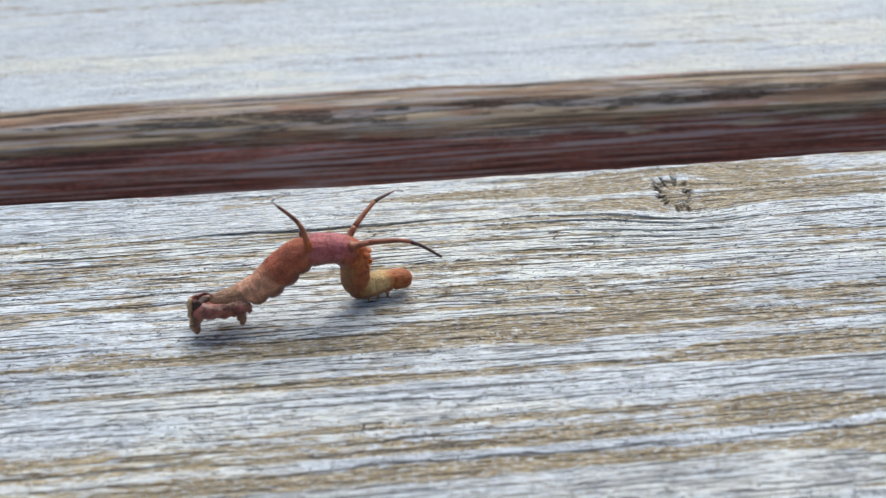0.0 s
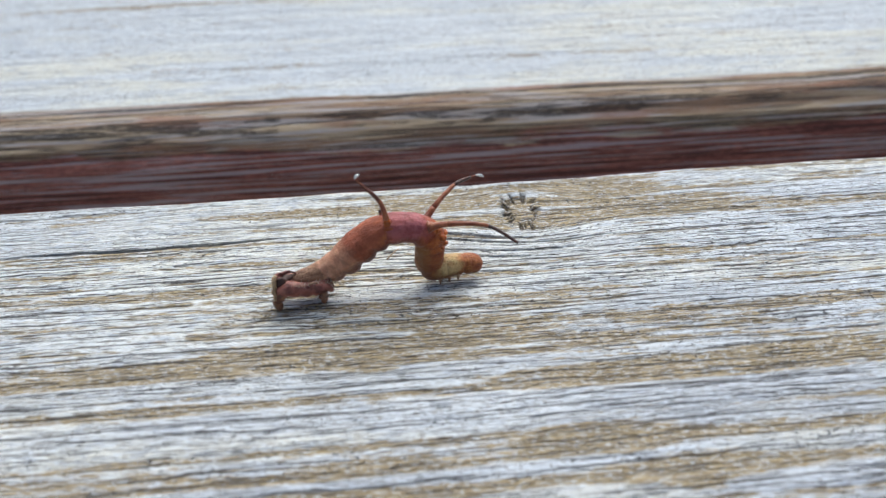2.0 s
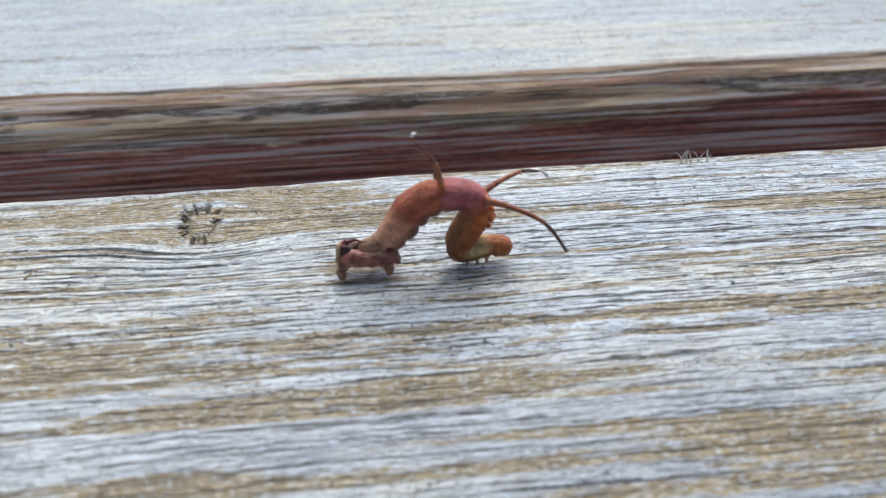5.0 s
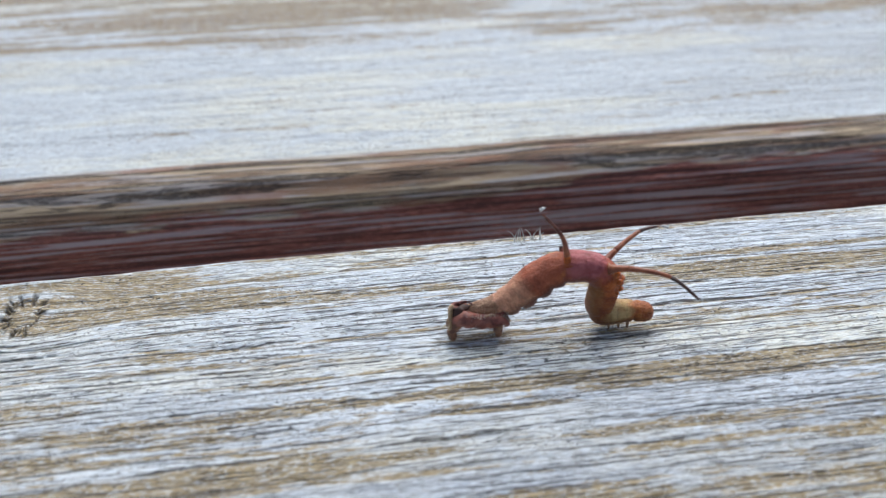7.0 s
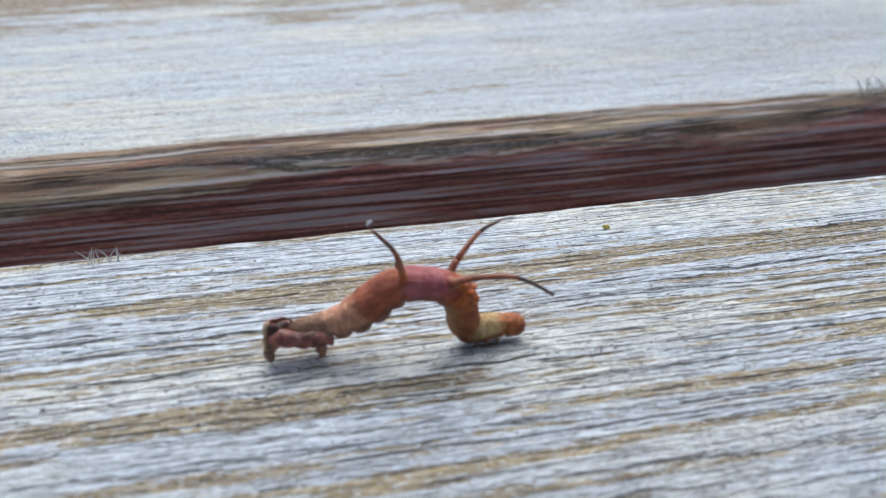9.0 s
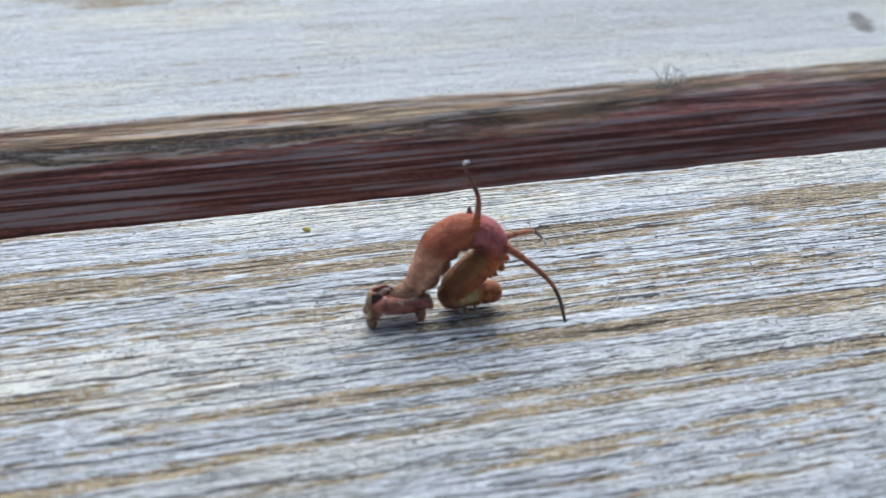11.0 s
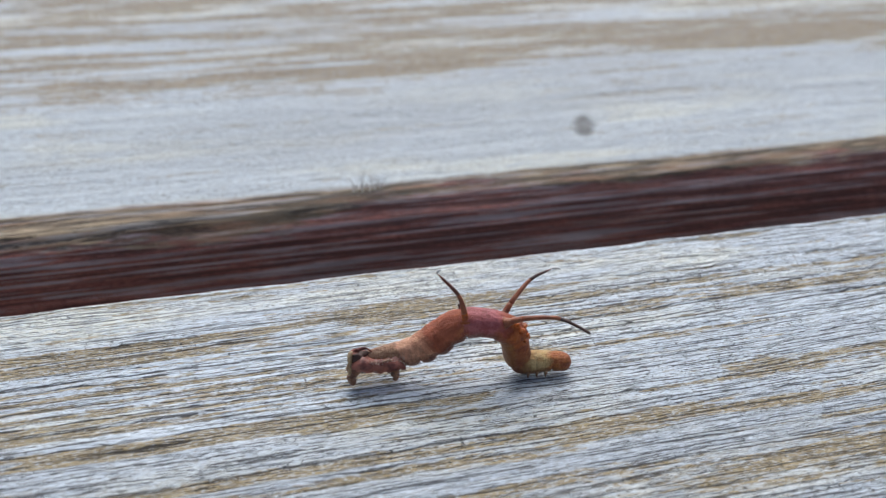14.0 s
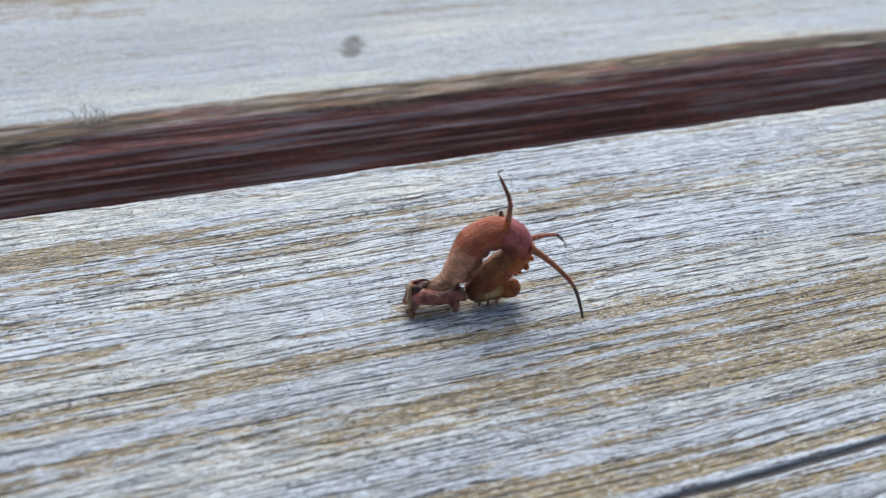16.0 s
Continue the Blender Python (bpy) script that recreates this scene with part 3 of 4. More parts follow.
def posture(chord, inward):
    """The middle line for a spread of the feet (mm); inward: 1 while the tail is drawn up, 0 while the front reaches out."""
    shapes = [(c, between(line, DRAWING_IN, inward) if c == 7.1 else line) for c, line in POSTURES]
    if inward > 0.05:
        wide, mid = shapes[0][1], shapes[2][1]
        shapes[1] = (9.3, between(shapes[1][1], between(mid, wide, 0.41), inward))
        shapes[3] = (5.3, between(shapes[3][1], between(shapes[4][1], mid, 0.45), inward))
    for (c1, high), (c0, low) in zip(shapes, shapes[1:]):
        if chord >= c0:
            return between(low, high, (chord - c0) / (c1 - c0))
    return shapes[-1][1]


def even_parameters(count):
    us = np.linspace(0, 12, 481)
    pts = np.array([smooth_line(POSTURES[0][1], u) for u in us])
    run = np.concatenate([[0], np.cumsum(np.hypot(*np.diff(pts, axis=0).T))])
    return np.interp(np.linspace(0, run[-1], count), run, us)


RING_U = even_parameters(RINGS)
LONG = 1.42  # millimetres of body to one step of u


def girth(u, up):
    """The body's radius at u: segments swell between creases, most on the underside."""
    r = float(np.interp(u, range(13), RADII))
    for at, deep, wide in ((2.35, 0.10, 0.10), (3.05, 0.12, 0.10), (3.75, 0.09, 0.09), (4.45, 0.08, 0.09), (5.12, 0.10, 0.08), (5.75, 0.03, 0.05), (6.35, 0.07, 0.07), (6.95, 0.05, 0.07), (7.6, 0.05, 0.08), (9.55, 0.06, 0.1), (11.42, 0.09, 0.07)):
        r -= deep * (1.25 - 0.75 * up) * math.exp(-((u - at) / wide) ** 2)
    if 2.0 < u < 5.1:
        r += 0.20 * max(0.0, -up) ** 1.5 * abs(math.sin(math.pi * (u - 2.35) / 0.7))
    return r


def ring_piece(u, capped):
    """One rigid slice of the body, along x and rounded like a ball, so that its neighbours blend with it at any bend."""
    bm = bmesh.new()
    span, around, along = float(np.interp(u, range(13), RADII)), 28, 8
    half = 0.72 * span
    place, where, under = bm.verts.layers.float_vector.new("body"), bm.verts.layers.float.new("u"), bm.verts.layers.float.new("under")
    loops = []
    for i in range(along + 1):
        s = -1 + 2 * i / along
        if capped and s > 0:
            s *= 0.985 / 0.72
        x = s * half
        drop = span - math.sqrt(max(0.0, span ** 2 - x ** 2))
        here = u + x / LONG
        loop = []
        for k in range(around):
            a = 2 * math.pi * k / around
            c, n = math.cos(a), math.sin(a)
            spot = Vector((here * LONG, c, n))
            r = (girth(min(max(here, 0), 12), n) - drop)
            r *= 1 + 0.10 * noise.noise(Vector((spot.x * 0.55, c * 1.4, n * 1.4))) + 0.04 * noise.noise(Vector((spot.x * 1.5, c * 3.0, n * 3.0)))
            v = bm.verts.new(Vector((x, max(r, 0.02) * c, max(r, 0.02) * n)) * MM)
            v[place], v[where], v[under] = spot, here, -n
            loop.append(v)
        loops.append(loop)
    for a, b in zip(loops, loops[1:]):
        for k in range(around):
            bm.faces.new((a[k], a[(k + 1) % around], b[(k + 1) % around], b[k]))
    bm.faces.new(loops[0][::-1])
    bm.faces.new(loops[-1])
    bmesh.ops.recalc_face_normals(bm, faces=bm.faces)
    return bm


def tube(points, radii, around=9):
    """A bent tapering tube through points (mm)."""
    bm = bmesh.new()
    pts = [Vector(p) for p in points]
    loops = []
    for i, p in enumerate(pts):
        t = (pts[min(i + 1, len(pts) - 1)] - pts[max(i - 1, 0)]).normalized()
        side = t.cross(Vector((0.31, 0.22, 0.93))).normalized()
        up = side.cross(t)
        loops.append([bm.verts.new((p + (side * math.cos(2 * math.pi * k / around) + up * math.sin(2 * math.pi * k / around)) * radii[i]) * MM) for k in range(around)])
    for a, b in zip(loops, loops[1:]):
        for k in range(around):
            bm.faces.new((a[k], a[(k + 1) % around], b[(k + 1) % around], b[k]))
    bm.faces.new(loops[0][::-1])
    bm.faces.new(loops[-1])
    bmesh.ops.recalc_face_normals(bm, faces=bm.faces)
    return bm


def curve_points(points, count=14):
    return [smooth_line(points, u) for u in np.linspace(0, len(points) - 1, count)]


def horn(parent, points, radius, shades, tip=True, name="horn"):
    """A curved horn: orange base, tan shaft, dark end and, on some, a thread with a pale papery flake."""
    pts = curve_points(points, 19)
    radii = [radius * (1 - 0.72 * (i / (len(pts) - 1)) ** 0.55) for i in range(len(pts))]
    radii[0] *= 1.5
    radii[1] *= 1.2
    base = part(name, tube(pts[:6], radii[:6]), shades[0], parent)
    part("horn_shaft", tube(pts[5:13], radii[5:13]), shades[1], base)
    part("horn_end", tube(pts[12:], radii[12:]), shades[2], base)
    if tip:
        d = (Vector(pts[-1]) - Vector(pts[-2])).normalized()
        end = Vector(pts[-1])
        part("horn_thread", tube([end, end + d * 0.3, end + d * 0.6], [radii[-1] * 0.8, 0.03, 0.025], 6), shades[1], base)
        flake = [end + d * 0.5, end + d * 0.65 + Vector((0.14, 0, 0.03)), end + d * 0.72 + Vector((0.34, 0, 0.04)), end + d * 0.75 + Vector((0.5, 0, 0.02))]
        part("horn_tip", tube(flake, [0.05, 0.11, 0.10, 0.03]), PALE, base, "pale papery tip")
    return base


# Colours along the body, by u: its back where light, its back where mottled dark, and its underside, own pigment
# deepened by painted shade.
BACK_LIGHT = [(0, (0.41, 0.228, 0.125)), (1.5, (0.502, 0.285, 0.16)), (2.05, (0.547, 0.296, 0.16)), (2.2, (0.844, 0.456, 0.285)), (3.55, (0.798, 0.388, 0.217)), (3.85, (0.502, 0.131, 0.057)), (4.7, (0.536, 0.137, 0.057)), (4.95, (0.638, 0.194, 0.034)), (5.1, (0.57, 0.171, 0.08)), (5.3, (0.536, 0.16, 0.16)), (6.2, (0.547, 0.16, 0.171)), (6.5, (0.513, 0.125, 0.068)), (6.8, (0.593, 0.16, 0.028)), (7.7, (0.536, 0.137, 0.028)), (8.4, (0.41, 0.12, 0.034)), (9.6, (0.388, 0.125, 0.034)), (10.2, (0.456, 0.251, 0.08)), (10.5, (0.684, 0.49, 0.217)), (11.15, (0.707, 0.479, 0.194)), (11.4, (0.593, 0.205, 0.046)), (12, (0.524, 0.171, 0.04))]
BACK_DARK = [(0, (0.24, 0.12, 0.066)), (2.05, (0.312, 0.15, 0.078)), (2.2, (0.696, 0.348, 0.198)), (3.45, (0.624, 0.264, 0.144)), (3.85, (0.348, 0.084, 0.032)), (4.8, (0.384, 0.09, 0.036)), (5.3, (0.396, 0.09, 0.084)), (6.3, (0.408, 0.09, 0.09)), (6.8, (0.36, 0.066, 0.014)), (8, (0.276, 0.06, 0.017)), (9.7, (0.216, 0.06, 0.017)), (10.4, (0.504, 0.288, 0.096)), (11.15, (0.576, 0.336, 0.12)), (11.4, (0.408, 0.108, 0.022)), (12, (0.36, 0.084, 0.018))]
BELLY_SHADED = [(0, (0.12, 0.06, 0.035)), (2, (0.14, 0.055, 0.03)), (2.4, (0.26, 0.10, 0.055)), (3.0, (0.20, 0.065, 0.035)), (3.4, (0.11, 0.03, 0.016)), (5, (0.13, 0.035, 0.018)), (6.3, (0.22, 0.055, 0.03)), (7, (0.28, 0.10, 0.03)), (7.6, (0.36, 0.155, 0.045)), (8.8, (0.31, 0.125, 0.036)), (9.6, (0.18, 0.06, 0.018)), (10.2, (0.14, 0.04, 0.013)), (10.8, (0.24, 0.09, 0.025)), (12, (0.20, 0.06, 0.015))]


def body_skin():
    """Moist, wrinkled skin whose colours and folds run on from slice to slice."""
    m, nt, bsdf = nodes_of("caterpillar_skin")
    at = nt.nodes.new("ShaderNodeAttribute")
    at.attribute_name = "body"
    spot, u, under = at.outputs["Vector"], attribute(nt, "u"), attribute(nt, "under")
    patch = stretched(nt, spot, 1.3, 0.9, 0.9, 3, 0.55, 9.0)
    mottle = stretched(nt, spot, 0.5, 0.45, 0.45, 4, 0.6, 4.0)
    fine = stretched(nt, spot, 0.11, 0.12, 0.12, 3, 0.6, 5.0)
    fold = stretched(nt, spot, 0.20, 0.9, 0.9, 3, 0.6, 21.0)
    along = math_node(nt, "DIVIDE", math_node(nt, "ADD", u, math_node(nt, "MULTIPLY", math_node(nt, "SUBTRACT", patch, 0.5), 0.9)), 12.0)

    def band(stops):
        r = nt.nodes.new("ShaderNodeValToRGB")
        for k, (at_u, c) in enumerate(stops):
            e = r.color_ramp.elements[k] if k < 2 else r.color_ramp.elements.new(at_u / 12)
            e.position, e.color = at_u / 12, (*c, 1)
        nt.links.new(along, r.inputs[0])
        return r.outputs[0]

    colour = mixed(nt, ramp(nt, math_node(nt, "ADD", math_node(nt, "MULTIPLY", mottle, 0.6), math_node(nt, "MULTIPLY", patch, 0.4)), 0.40, 0.60), band(BACK_DARK), band(BACK_LIGHT))
    # belly pigment, with part of the underside's shade put into its colour
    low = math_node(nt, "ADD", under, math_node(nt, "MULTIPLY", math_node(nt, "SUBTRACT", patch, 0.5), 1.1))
    colour = mixed(nt, math_node(nt, "MULTIPLY", ramp(nt, low, 0.0, 0.62), 0.9), colour, band(BELLY_SHADED))
    colour = mixed(nt, math_node(nt, "MULTIPLY", ramp(nt, fold, 0.46, 0.36), 0.22), colour, (0.09, 0.025, 0.014))
    colour = mixed(nt, math_node(nt, "MULTIPLY", ramp(nt, fine, 0.55, 0.75), 0.22), colour, (0.10, 0.03, 0.016))
    nt.links.new(colour, bsdf.inputs["Base Color"])
    nt.links.new(math_node(nt, "ADD", 0.34, math_node(nt, "MULTIPLY", mottle, 0.25)), bsdf.inputs["Roughness"])
    bsdf.inputs["Specular IOR Level"].default_value = 0.45
    bsdf.inputs["Subsurface Weight"].default_value = 0.12
    bsdf.inputs["Subsurface Radius"].default_value = (0.6, 0.25, 0.15)
    bsdf.inputs["Subsurface Scale"].default_value = 0.0005
    bump = nt.nodes.new("ShaderNodeBump")
    bump.inputs["Strength"].default_value = 0.9
    bump.inputs["Distance"].default_value = 0.00022
    nt.links.new(math_node(nt, "ADD", math_node(nt, "ADD", mottle, math_node(nt, "MULTIPLY", fold, 0.3)), math_node(nt, "MULTIPLY", fine, 0.45)), bump.inputs["Height"])
    nt.links.new(bump.outputs[0], bsdf.inputs["Normal"])
    return m


SKIN = body_skin()
worm = new("caterpillar")
tagged(worm, "reddish-brown looper caterpillar with four thin curved horns, crawling on the board", "caterpillar")
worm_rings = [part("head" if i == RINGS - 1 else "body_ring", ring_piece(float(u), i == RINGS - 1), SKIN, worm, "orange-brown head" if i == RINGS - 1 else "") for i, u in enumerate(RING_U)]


def ring_near(u):
    return worm_rings[int(np.argmin(np.abs(RING_U - u)))]


ORANGE = skin("caterpillar_orange", (0.34, 0.065, 0.010), (0.62, 0.155, 0.02), 0.3)
HORN_TAN = skin("horn_tan_red", (0.28, 0.075, 0.03), (0.44, 0.14, 0.055), 0.4)
HORN_RED = skin("horn_red_brown", (0.15, 0.04, 0.022), (0.27, 0.08, 0.04), 0.4)
HORN_DARK = skin("horn_dark", (0.045, 0.02, 0.016), (0.10, 0.04, 0.026), 0.4)
PALE = plain("horn_pale_tip", (0.9, 0.88, 0.84))
TAN = skin("proleg_tan", (0.27, 0.14, 0.075), (0.46, 0.27, 0.15), 0.3)
FLESH = skin("proleg_flesh", (0.17, 0.045, 0.032), (0.44, 0.15, 0.10), 0.35)
FOOT = skin("proleg_foot", (0.16, 0.065, 0.035), (0.36, 0.17, 0.085), 0.3)
HOLLOW_SHADE = plain("hollow_shade", (0.07, 0.03, 0.02))

first = ring_near(5.12)
horn(first, [(0.12, -0.55, 0.6), (0.12, -0.6, 1.4), (-0.08, -0.55, 2.75), (-1.0, -0.4, 4.25)], 0.36, (ORANGE, HORN_TAN, HORN_RED))
horn(first, [(0.0, 0.35, 0.9), (-0.06, 0.42, 1.15), (-0.1, 0.45, 1.4)], 0.34, (ORANGE, HORN_RED, HORN_DARK), False, "horn_stub")
second = ring_near(6.48)
horn(second, [(0.1, 0.45, 0.7), (0.4, 1.0, 1.8), (1.25, 2.0, 3.35), (2.4, 2.8, 4.1)], 0.33, (HORN_TAN, HORN_TAN, HORN_DARK), True)
horn(second, [(0.1, -0.6, 0.7), (1.15, -1.2, 1.9), (2.95, -2.2, 3.2), (4.95, -3.3, 3.4)], 0.33, (HORN_TAN, HORN_TAN, HORN_DARK), False)
for u, y, z, size in ((6.95, -0.6, 0.88, 0.26), (7.2, -0.15, 1.05, 0.34), (7.25, -0.72, 0.86, 0.34), (7.5, -0.42, 1.0, 0.30), (7.6, -0.75, 0.76, 0.24), (7.75, 0.15, 1.05, 0.26), (7.4, 0.55, 0.9, 0.30)):
    bm = bmesh.new()
    bmesh.ops.create_icosphere(bm, subdivisions=2, radius=0.72 * size * MM, matrix=Matrix.Translation(Vector((0, y, z)) * MM))
    for v in bm.verts:
        v.co += 0.12 * MM * noise.noise_vector(v.co / MM * 2.5 + Vector((u, 0, 0)))
    part("wart", bm, ORANGE, ring_near(u), "orange wart")


def limb(name, points, radii, material, parent, rough=1.0, label=""):
    bm = tube(curve_points(points, 16), list(np.interp(np.linspace(0, 1, 16), np.linspace(0, 1, len(radii)), radii)), 16)
    for v in bm.verts:
        v.co += rough * MM * (0.24 * noise.noise_vector(v.co / MM * 1.3) + 0.13 * noise.noise_vector(v.co / MM * 3.6))
    return part(name, bm, material, parent, label)


# the tail end, shaped like a torn husk: a saddle on claspers and prolegs, a dark piece as the shade of the hollow
# behind it; its space starts at the rear foot
tail = limb("tail", [(0.5, 0.0, 1.25), (1.4, 0.0, 1.35), (2.6, 0.0, 1.35), (3.7, 0.0, 1.3)], (0.6, 0.62, 0.6, 0.6), FLESH, worm)
for side, out, low in ((-1, 0.62, 0.0), (1, 0.6, 0.25)):
    limb("saddle", [(0.30, out * side, 1.30 - low), (0.9, (out + 0.1) * side, 1.48 - low), (1.8, (out + 0.05) * side, 1.30 - low), (2.7, (out + 0.05) * side, 1.26 - low), (3.5, (out + 0.1) * side, 1.36 - low), (4.15, (out + 0.05) * side, 1.22 - low)], (0.42, 0.60, 0.52, 0.48, 0.58, 0.34), FLESH, tail)
    limb("crest", [(0.75, (out + 0.25) * side, 1.92 - low), (1.5, (out + 0.3) * side, 1.70 - low), (2.4, (out + 0.25) * side, 1.62 - low), (3.3, (out + 0.3) * side, 1.76 - low), (4.2, (out + 0.2) * side, 1.62 - low)], (0.05, 0.10, 0.07, 0.11, 0.06), TAN, tail)
    limb("rear_clasper", [(0.42, (out + 0.05) * side, 1.25 - low), (0.22, (out + 0.12) * side, 0.75 - low / 2), (0.12, (out + 0.15) * side, 0.30), (0.14, (out + 0.15) * side, 0.0)], (0.46, 0.36, 0.32, 0.28), FOOT, tail, 0.8)
    limb("proleg", [(3.55, (out + 0.05) * side, 1.2 - low), (3.50, (out + 0.12) * side, 0.65 - low / 2), (3.55, (out + 0.16) * side, 0.25), (3.58, (out + 0.18) * side, 0.0)], (0.44, 0.32, 0.24, 0.20), FOOT, tail, 0.8)
    limb("proleg_cuff", [(3.95, (out - 0.1) * side, 1.72 - low), (4.15, (out + 0.05) * side, 1.25 - low), (4.02, (out + 0.12) * side, 0.7 - low / 2)], (0.07, 0.13, 0.08), TAN, tail)
# near-black tube in place of the shadow between saddle and lip
limb("tail_hollow", [(1.5, -0.2, 1.82), (1.0, -0.35, 2.0), (0.55, -0.45, 1.95), (0.25, -0.5, 1.6)], (0.10, 0.30, 0.34, 0.22), HOLLOW_SHADE, tail)
limb("tail_lip", [(1.9, -0.10, 1.95), (1.2, -0.05, 2.28), (0.55, -0.05, 2.42), (0.25, -0.15, 2.2)], (0.08, 0.12, 0.14, 0.10), FLESH, tail)
limb("tail_rim", [(0.30, -0.25, 2.35), (-0.02, -0.5, 2.05), (-0.12, -0.75, 1.5), (0.0, -0.85, 0.95)], (0.10, 0.16, 0.20, 0.16), skin("tail_rim_tan", (0.34, 0.20, 0.09), (0.58, 0.42, 0.22), 0.3), tail)
# fine pale bristles along the crests
rng = random.Random(12)
bm = bmesh.new()
for _ in range(90):
    x = rng.uniform(0.8, 4.2)
    lean = Matrix.Rotation(rng.uniform(-0.8, 0.8), 4, "Y") @ Matrix.Rotation(rng.uniform(-0.3, 1.3), 4, "X")
    place = Matrix.Translation(Vector((x, -0.95 + rng.uniform(-0.12, 0.25), 1.66 + rng.uniform(-0.12, 0.12))) * MM)
    tall = rng.uniform(0.18, 0.5) * MM
    bmesh.ops.create_cone(bm, segments=4, radius1=0.02 * MM, radius2=0.006 * MM, depth=tall, matrix=place @ lean @ Matrix.Translation((0, 0, tall / 2)))
part("bristles", bm, plain("pale_bristle", (0.72, 0.60, 0.48)), tail, "fine pale bristles")
for ob in (tail, *tail.children):
    for v in ob.data.vertices:
        v.co.x *= 0.92
for u in (10.15, 10.6, 11.05):
    for side in (-1, 1):
        limb("leg", [(0.05, 0.45 * side, -0.50), (0.10, 0.55 * side, -0.78), (0.16, 0.52 * side, -1.0)], (0.17, 0.12, 0.05), TAN, ring_near(u), 0.4)


def fibres(label, name, place, count, height, spread, seed, material):
    """A tuft of upright torn wood fibres."""
    rng = random.Random(seed)
    tuft = tagged(new(name), label, "wood fibres")
    tuft.location = Vector(place) * MM
    for _ in range(count):
        x, lean, h = rng.uniform(-spread, spread), rng.uniform(-1.1, 1.1), height * rng.uniform(0.5, 1.0)
        y = rng.uniform(-0.15, 0.15)
        pts = curve_points([(x, y, -0.2), (x + 0.1 * lean, y, h * 0.4), (x + lean * h * 0.6, y + rng.uniform(-0.2, 0.2), h)], 7)
        part("fibre", tube(pts, list(np.linspace(0.06, 0.018, 7)), 6), material, tuft)
    return tuft


STRAW = plain("torn_wood_fibre", (0.86, 0.83, 0.76))
fibres("tuft of pale torn wood fibres on the board's edge", "fibre_tuft", (57.8, 76.6, 0.0), 10, 1.2, 1.1, 3, STRAW)
fibres("tuft of pale torn wood fibres on the far board's edge", "fibre_tuft", (137.0, 104.2, -4.7), 18, 2.4, 1.8, 5, STRAW)
splinter = tagged(new("splinter"), "thin tan wood splinter lying across the grain", "splinter")
splinter.location = Vector((9.6, 66.9, 0.12)) * MM
part("fibre", tube(curve_points([(-0.5, -0.5, 0), (0.1, 0.1, 0.25), (0.45, 0.6, 0.1)], 7), list(np.linspace(0.07, 0.03, 7)), 6), plain("tan_splinter", (0.50, 0.36, 0.22)), splinter)
grain_bm = bmesh.new()
bmesh.ops.create_icosphere(grain_bm, subdivisions=2, radius=0.17 * MM)
for v in grain_bm.verts:
    v.co *= 1 + 0.3 * noise.noise(v.co / MM * 6)
    v.co.x *= 1.8
pollen = part("pollen_grain", grain_bm, plain("yellow_pollen", (0.66, 0.54, 0.10)), None)
pollen.location = Vector((94.2, 73.9, 0.12)) * MM
tagged(pollen, "small yellow speck lying on the board", "speck")


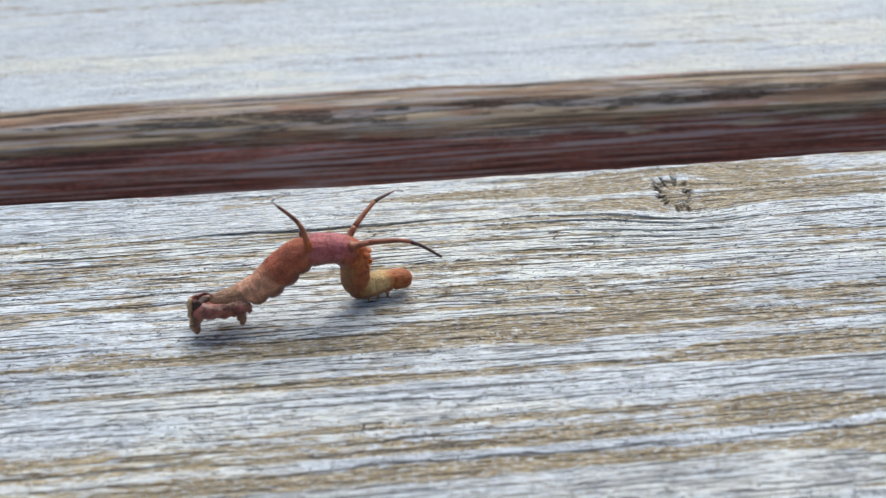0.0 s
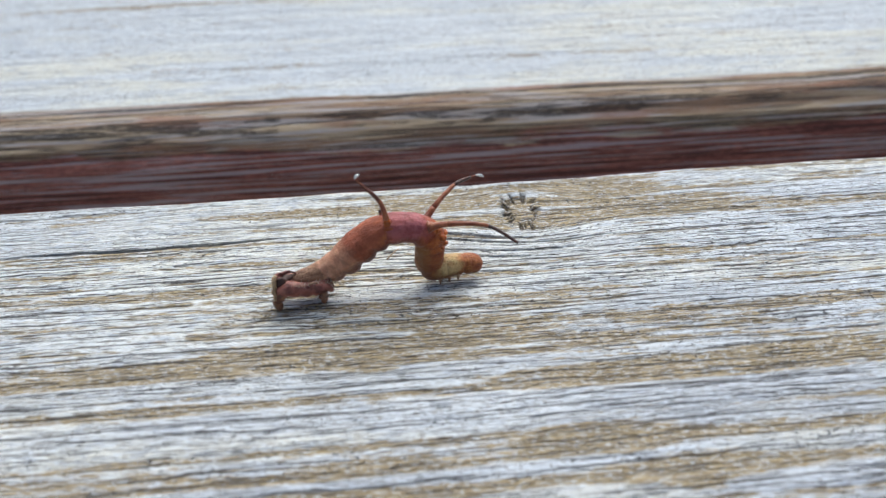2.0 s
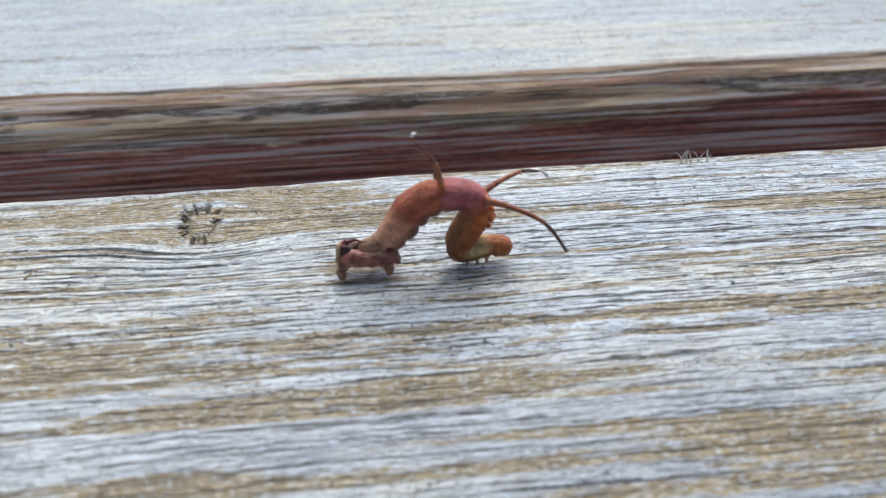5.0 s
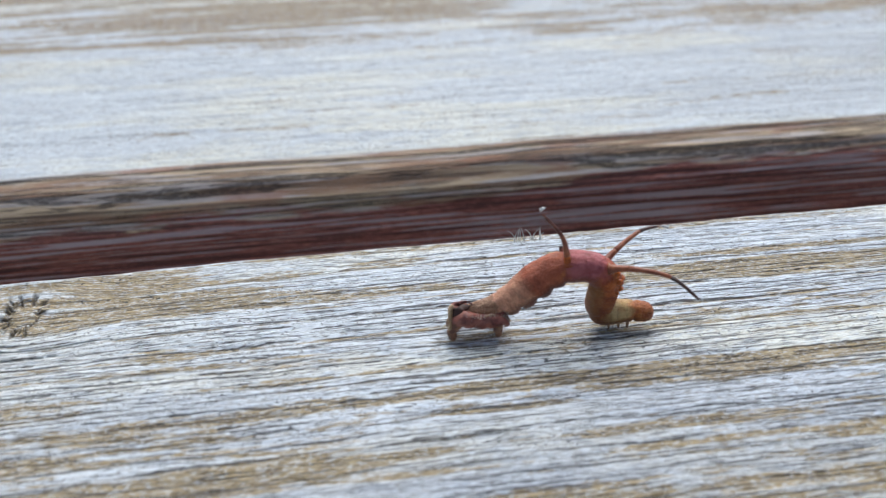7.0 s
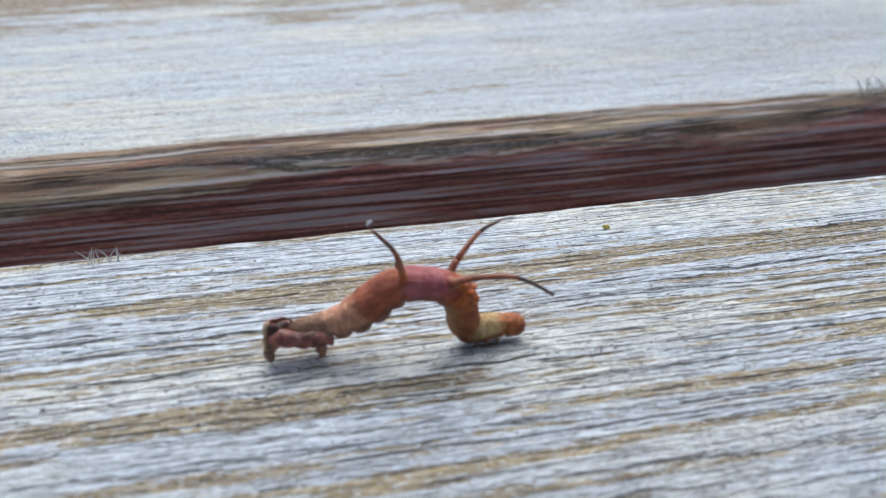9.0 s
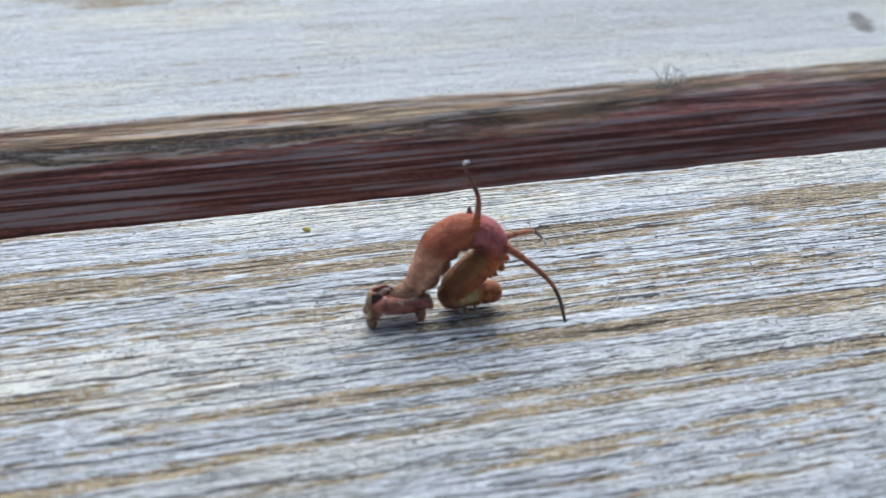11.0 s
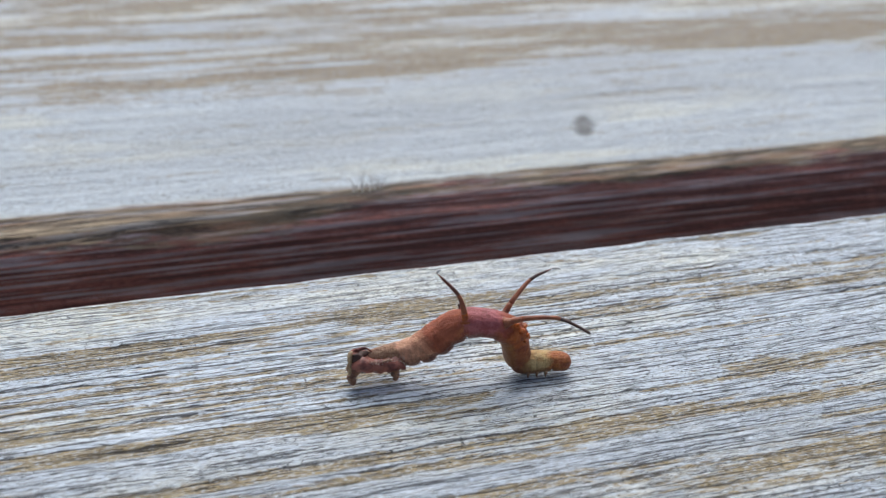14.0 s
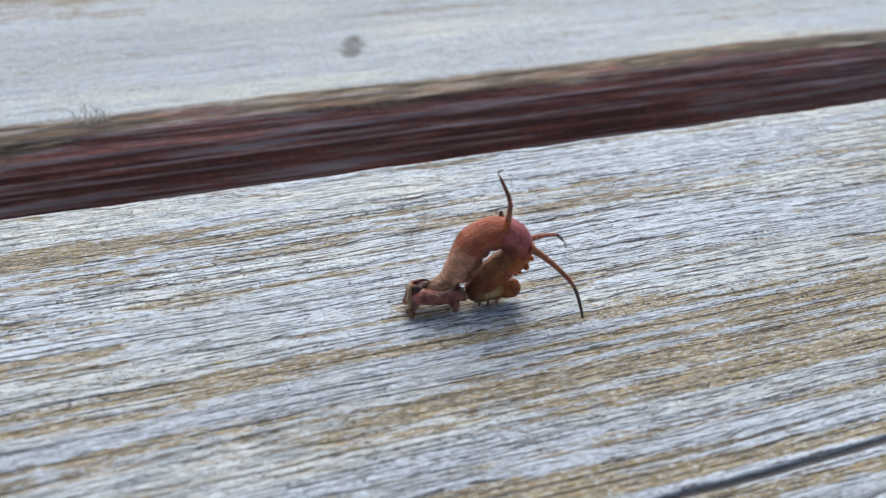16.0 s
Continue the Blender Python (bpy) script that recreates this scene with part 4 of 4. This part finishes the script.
def motions():
    """The looping gait: time, tail and front feet along x in centimetres."""
    gait = [
        (0.0, -1.69, -0.56), (0.1, -1.25, -0.54), (0.2, -0.92, -0.52), (0.3, -0.88, -0.48), (0.5, -0.88, -0.30), (0.7, -0.88, 0.1), (0.9, -0.88, 0.36), (1.1, -0.84, 0.41), (1.2, -0.46, 0.42), (1.3, -0.1, 0.44),
        (1.4, 0.05, 0.46), (1.5, 0.08, 0.50), (1.7, 0.1, 0.70), (2.0, 0.12, 1.21), (2.15, 0.12, 1.34), (2.2, 0.16, 1.36), (2.3, 0.5, 1.37), (2.4, 0.88, 1.39), (2.5, 1.05, 1.43), (2.6, 1.06, 1.48),
        (2.8, 1.06, 1.74), (3.0, 1.06, 2.06), (3.2, 1.06, 2.28), (3.3, 1.1, 2.31), (3.4, 1.55, 2.33), (3.5, 1.97, 2.35), (3.6, 2.03, 2.38), (3.8, 2.04, 2.55), (4.0, 2.04, 2.95), (4.2, 2.04, 3.16), (4.3, 2.06, 3.20)]
    gait += [
        (4.4, 2.25, 3.21), (4.5, 2.63, 3.23), (4.6, 2.93, 3.25), (4.7, 2.98, 3.30), (4.9, 2.98, 3.6), (5.2, 2.98, 4.12), (5.3, 3.0, 4.2), (5.5, 3.85, 4.24), (5.6, 3.97, 4.3), (5.85, 3.98, 4.7),
        (6.15, 3.98, 5.14), (6.25, 4.0, 5.2), (6.45, 4.83, 5.26), (6.55, 4.94, 5.3), (6.8, 4.95, 5.63), (6.9, 4.95, 5.83), (7.0, 4.95, 5.98), (7.15, 4.97, 6.18), (7.2, 5.02, 6.23), (7.3, 5.35, 6.25),
        (7.4, 5.78, 6.27), (7.5, 5.92, 6.28), (7.6, 5.92, 6.34), (7.7, 5.92, 6.45), (7.8, 5.91, 6.62), (8.0, 5.90, 7.09), (8.1, 5.92, 7.13), (8.2, 6.36, 7.14), (8.3, 6.76, 7.16), (8.4, 6.81, 7.16)]
    gait += [
        (8.5, 6.81, 7.2), (8.6, 6.81, 7.42), (8.8, 6.8, 7.88), (8.95, 6.8, 8.03), (9.0, 6.82, 8.05), (9.1, 7.2, 8.08), (9.2, 7.65, 8.1), (9.3, 7.77, 8.13), (9.4, 7.78, 8.2), (9.5, 7.78, 8.43),
        (9.6, 7.78, 8.68), (9.75, 7.79, 8.93), (9.8, 7.84, 8.96), (9.9, 8.3, 8.98), (10.0, 8.62, 9.03), (10.1, 8.68, 9.08), (10.2, 8.68, 9.17), (10.55, 8.68, 9.87), (10.65, 8.75, 9.95), (10.85, 9.6, 10.0),
        (10.95, 9.66, 10.1), (11.35, 9.66, 10.88), (11.48, 9.75, 10.98), (11.68, 10.62, 11.02), (11.78, 10.68, 11.12), (12.15, 10.68, 11.88), (12.3, 10.74, 12.02), (12.4, 11.36, 12.05), (12.5, 11.68, 12.09), (12.6, 11.71, 12.13)]
    gait += [
        (12.7, 11.72, 12.24), (12.8, 11.72, 12.42), (12.9, 11.72, 12.7), (13.0, 11.72, 12.95), (13.1, 11.75, 13.02), (13.2, 12.05, 13.05), (13.3, 12.57, 13.07), (13.4, 12.67, 13.09), (13.5, 12.68, 13.13), (13.6, 12.68, 13.32),
        (13.7, 12.68, 13.53), (13.8, 12.68, 13.76), (13.9, 12.68, 13.92), (14.0, 12.7, 13.96), (14.1, 13.18, 13.97), (14.2, 13.55, 14.02), (14.3, 13.62, 14.06), (14.4, 13.62, 14.18), (14.5, 13.62, 14.4), (14.6, 13.62, 14.63),
        (14.7, 13.62, 14.87), (14.8, 13.64, 14.9), (14.9, 14.0, 14.92), (15.0, 14.46, 14.96), (15.1, 14.6, 14.98), (15.2, 14.62, 15.04), (15.4, 14.62, 15.45), (15.5, 14.63, 15.69), (15.6, 14.66, 15.86), (15.7, 14.78, 15.89), (15.8, 15.33, 15.93), (15.9, 15.5, 15.98), (16.0, 15.57, 16.02)]
    times = [k / 10 for k in range(161)]
    gt = [g[0] for g in gait]
    tx, ty = [p[0] for p in TRAIL], [p[1] for p in TRAIL]
    root_rows, tail_rows, ring_rows = [], [], [[] for _ in worm_rings]
    for t in times:
        rear = float(np.interp(t, gt, [g[1] for g in gait]))
        front = float(np.interp(t, gt, [g[2] for g in gait]))
        ahead, behind = min(t + 0.06, 16.0), max(t - 0.06, 0.0)
        pull = float(np.interp(ahead, gt, [g[1] for g in gait]) - np.interp(behind, gt, [g[1] for g in gait]))
        reach = float(np.interp(ahead, gt, [g[2] for g in gait]) - np.interp(behind, gt, [g[2] for g in gait]))
        inward = max(pull, 0) / (max(pull, 0) + max(reach, 0) + 0.004)
        lift = 0.7 * min(1.0, max(pull - 0.12, 0) / 0.3)
        line = posture((front - rear) * 10, inward)
        y0 = float(np.interp(rear, tx, ty))
        root_rows.append((t, pose(rear * CM, y0 * CM, 0.0002)))
        turn = math.degrees(math.atan2(float(np.interp(rear + 0.4, tx, ty)) - y0, 0.4))
        tail_rows.append((t, pose(0, 0, lift * MM, 0, 0, turn)))
        for u, rows in zip(RING_U, ring_rows):
            p = smooth_line(line, u)
            d = smooth_line(line, min(u + 0.15, 12)) - smooth_line(line, max(u - 0.15, 0))
            yaw = math.degrees(math.atan2(float(np.interp(rear + p[0] / 10 + 0.2, tx, ty)) - float(np.interp(rear + p[0] / 10 - 0.2, tx, ty)), 0.4))
            y = (float(np.interp(rear + p[0] / 10, tx, ty)) - y0) * 10
            up = p[1] + lift * max(0.0, 1 - u / 4)
            rows.append((t, Matrix.Translation(Vector((p[0], y, up)) * MM) @ pose(0, 0, 0, 0, 0, yaw) @ pose(0, 0, 0, 0, -math.degrees(math.atan2(d[1], d[0])), 0)))
    walk(worm, root_rows)
    walk(tail, tail_rows)
    for ob, rows in zip(worm_rings, ring_rows):
        walk(ob, rows)


motions()
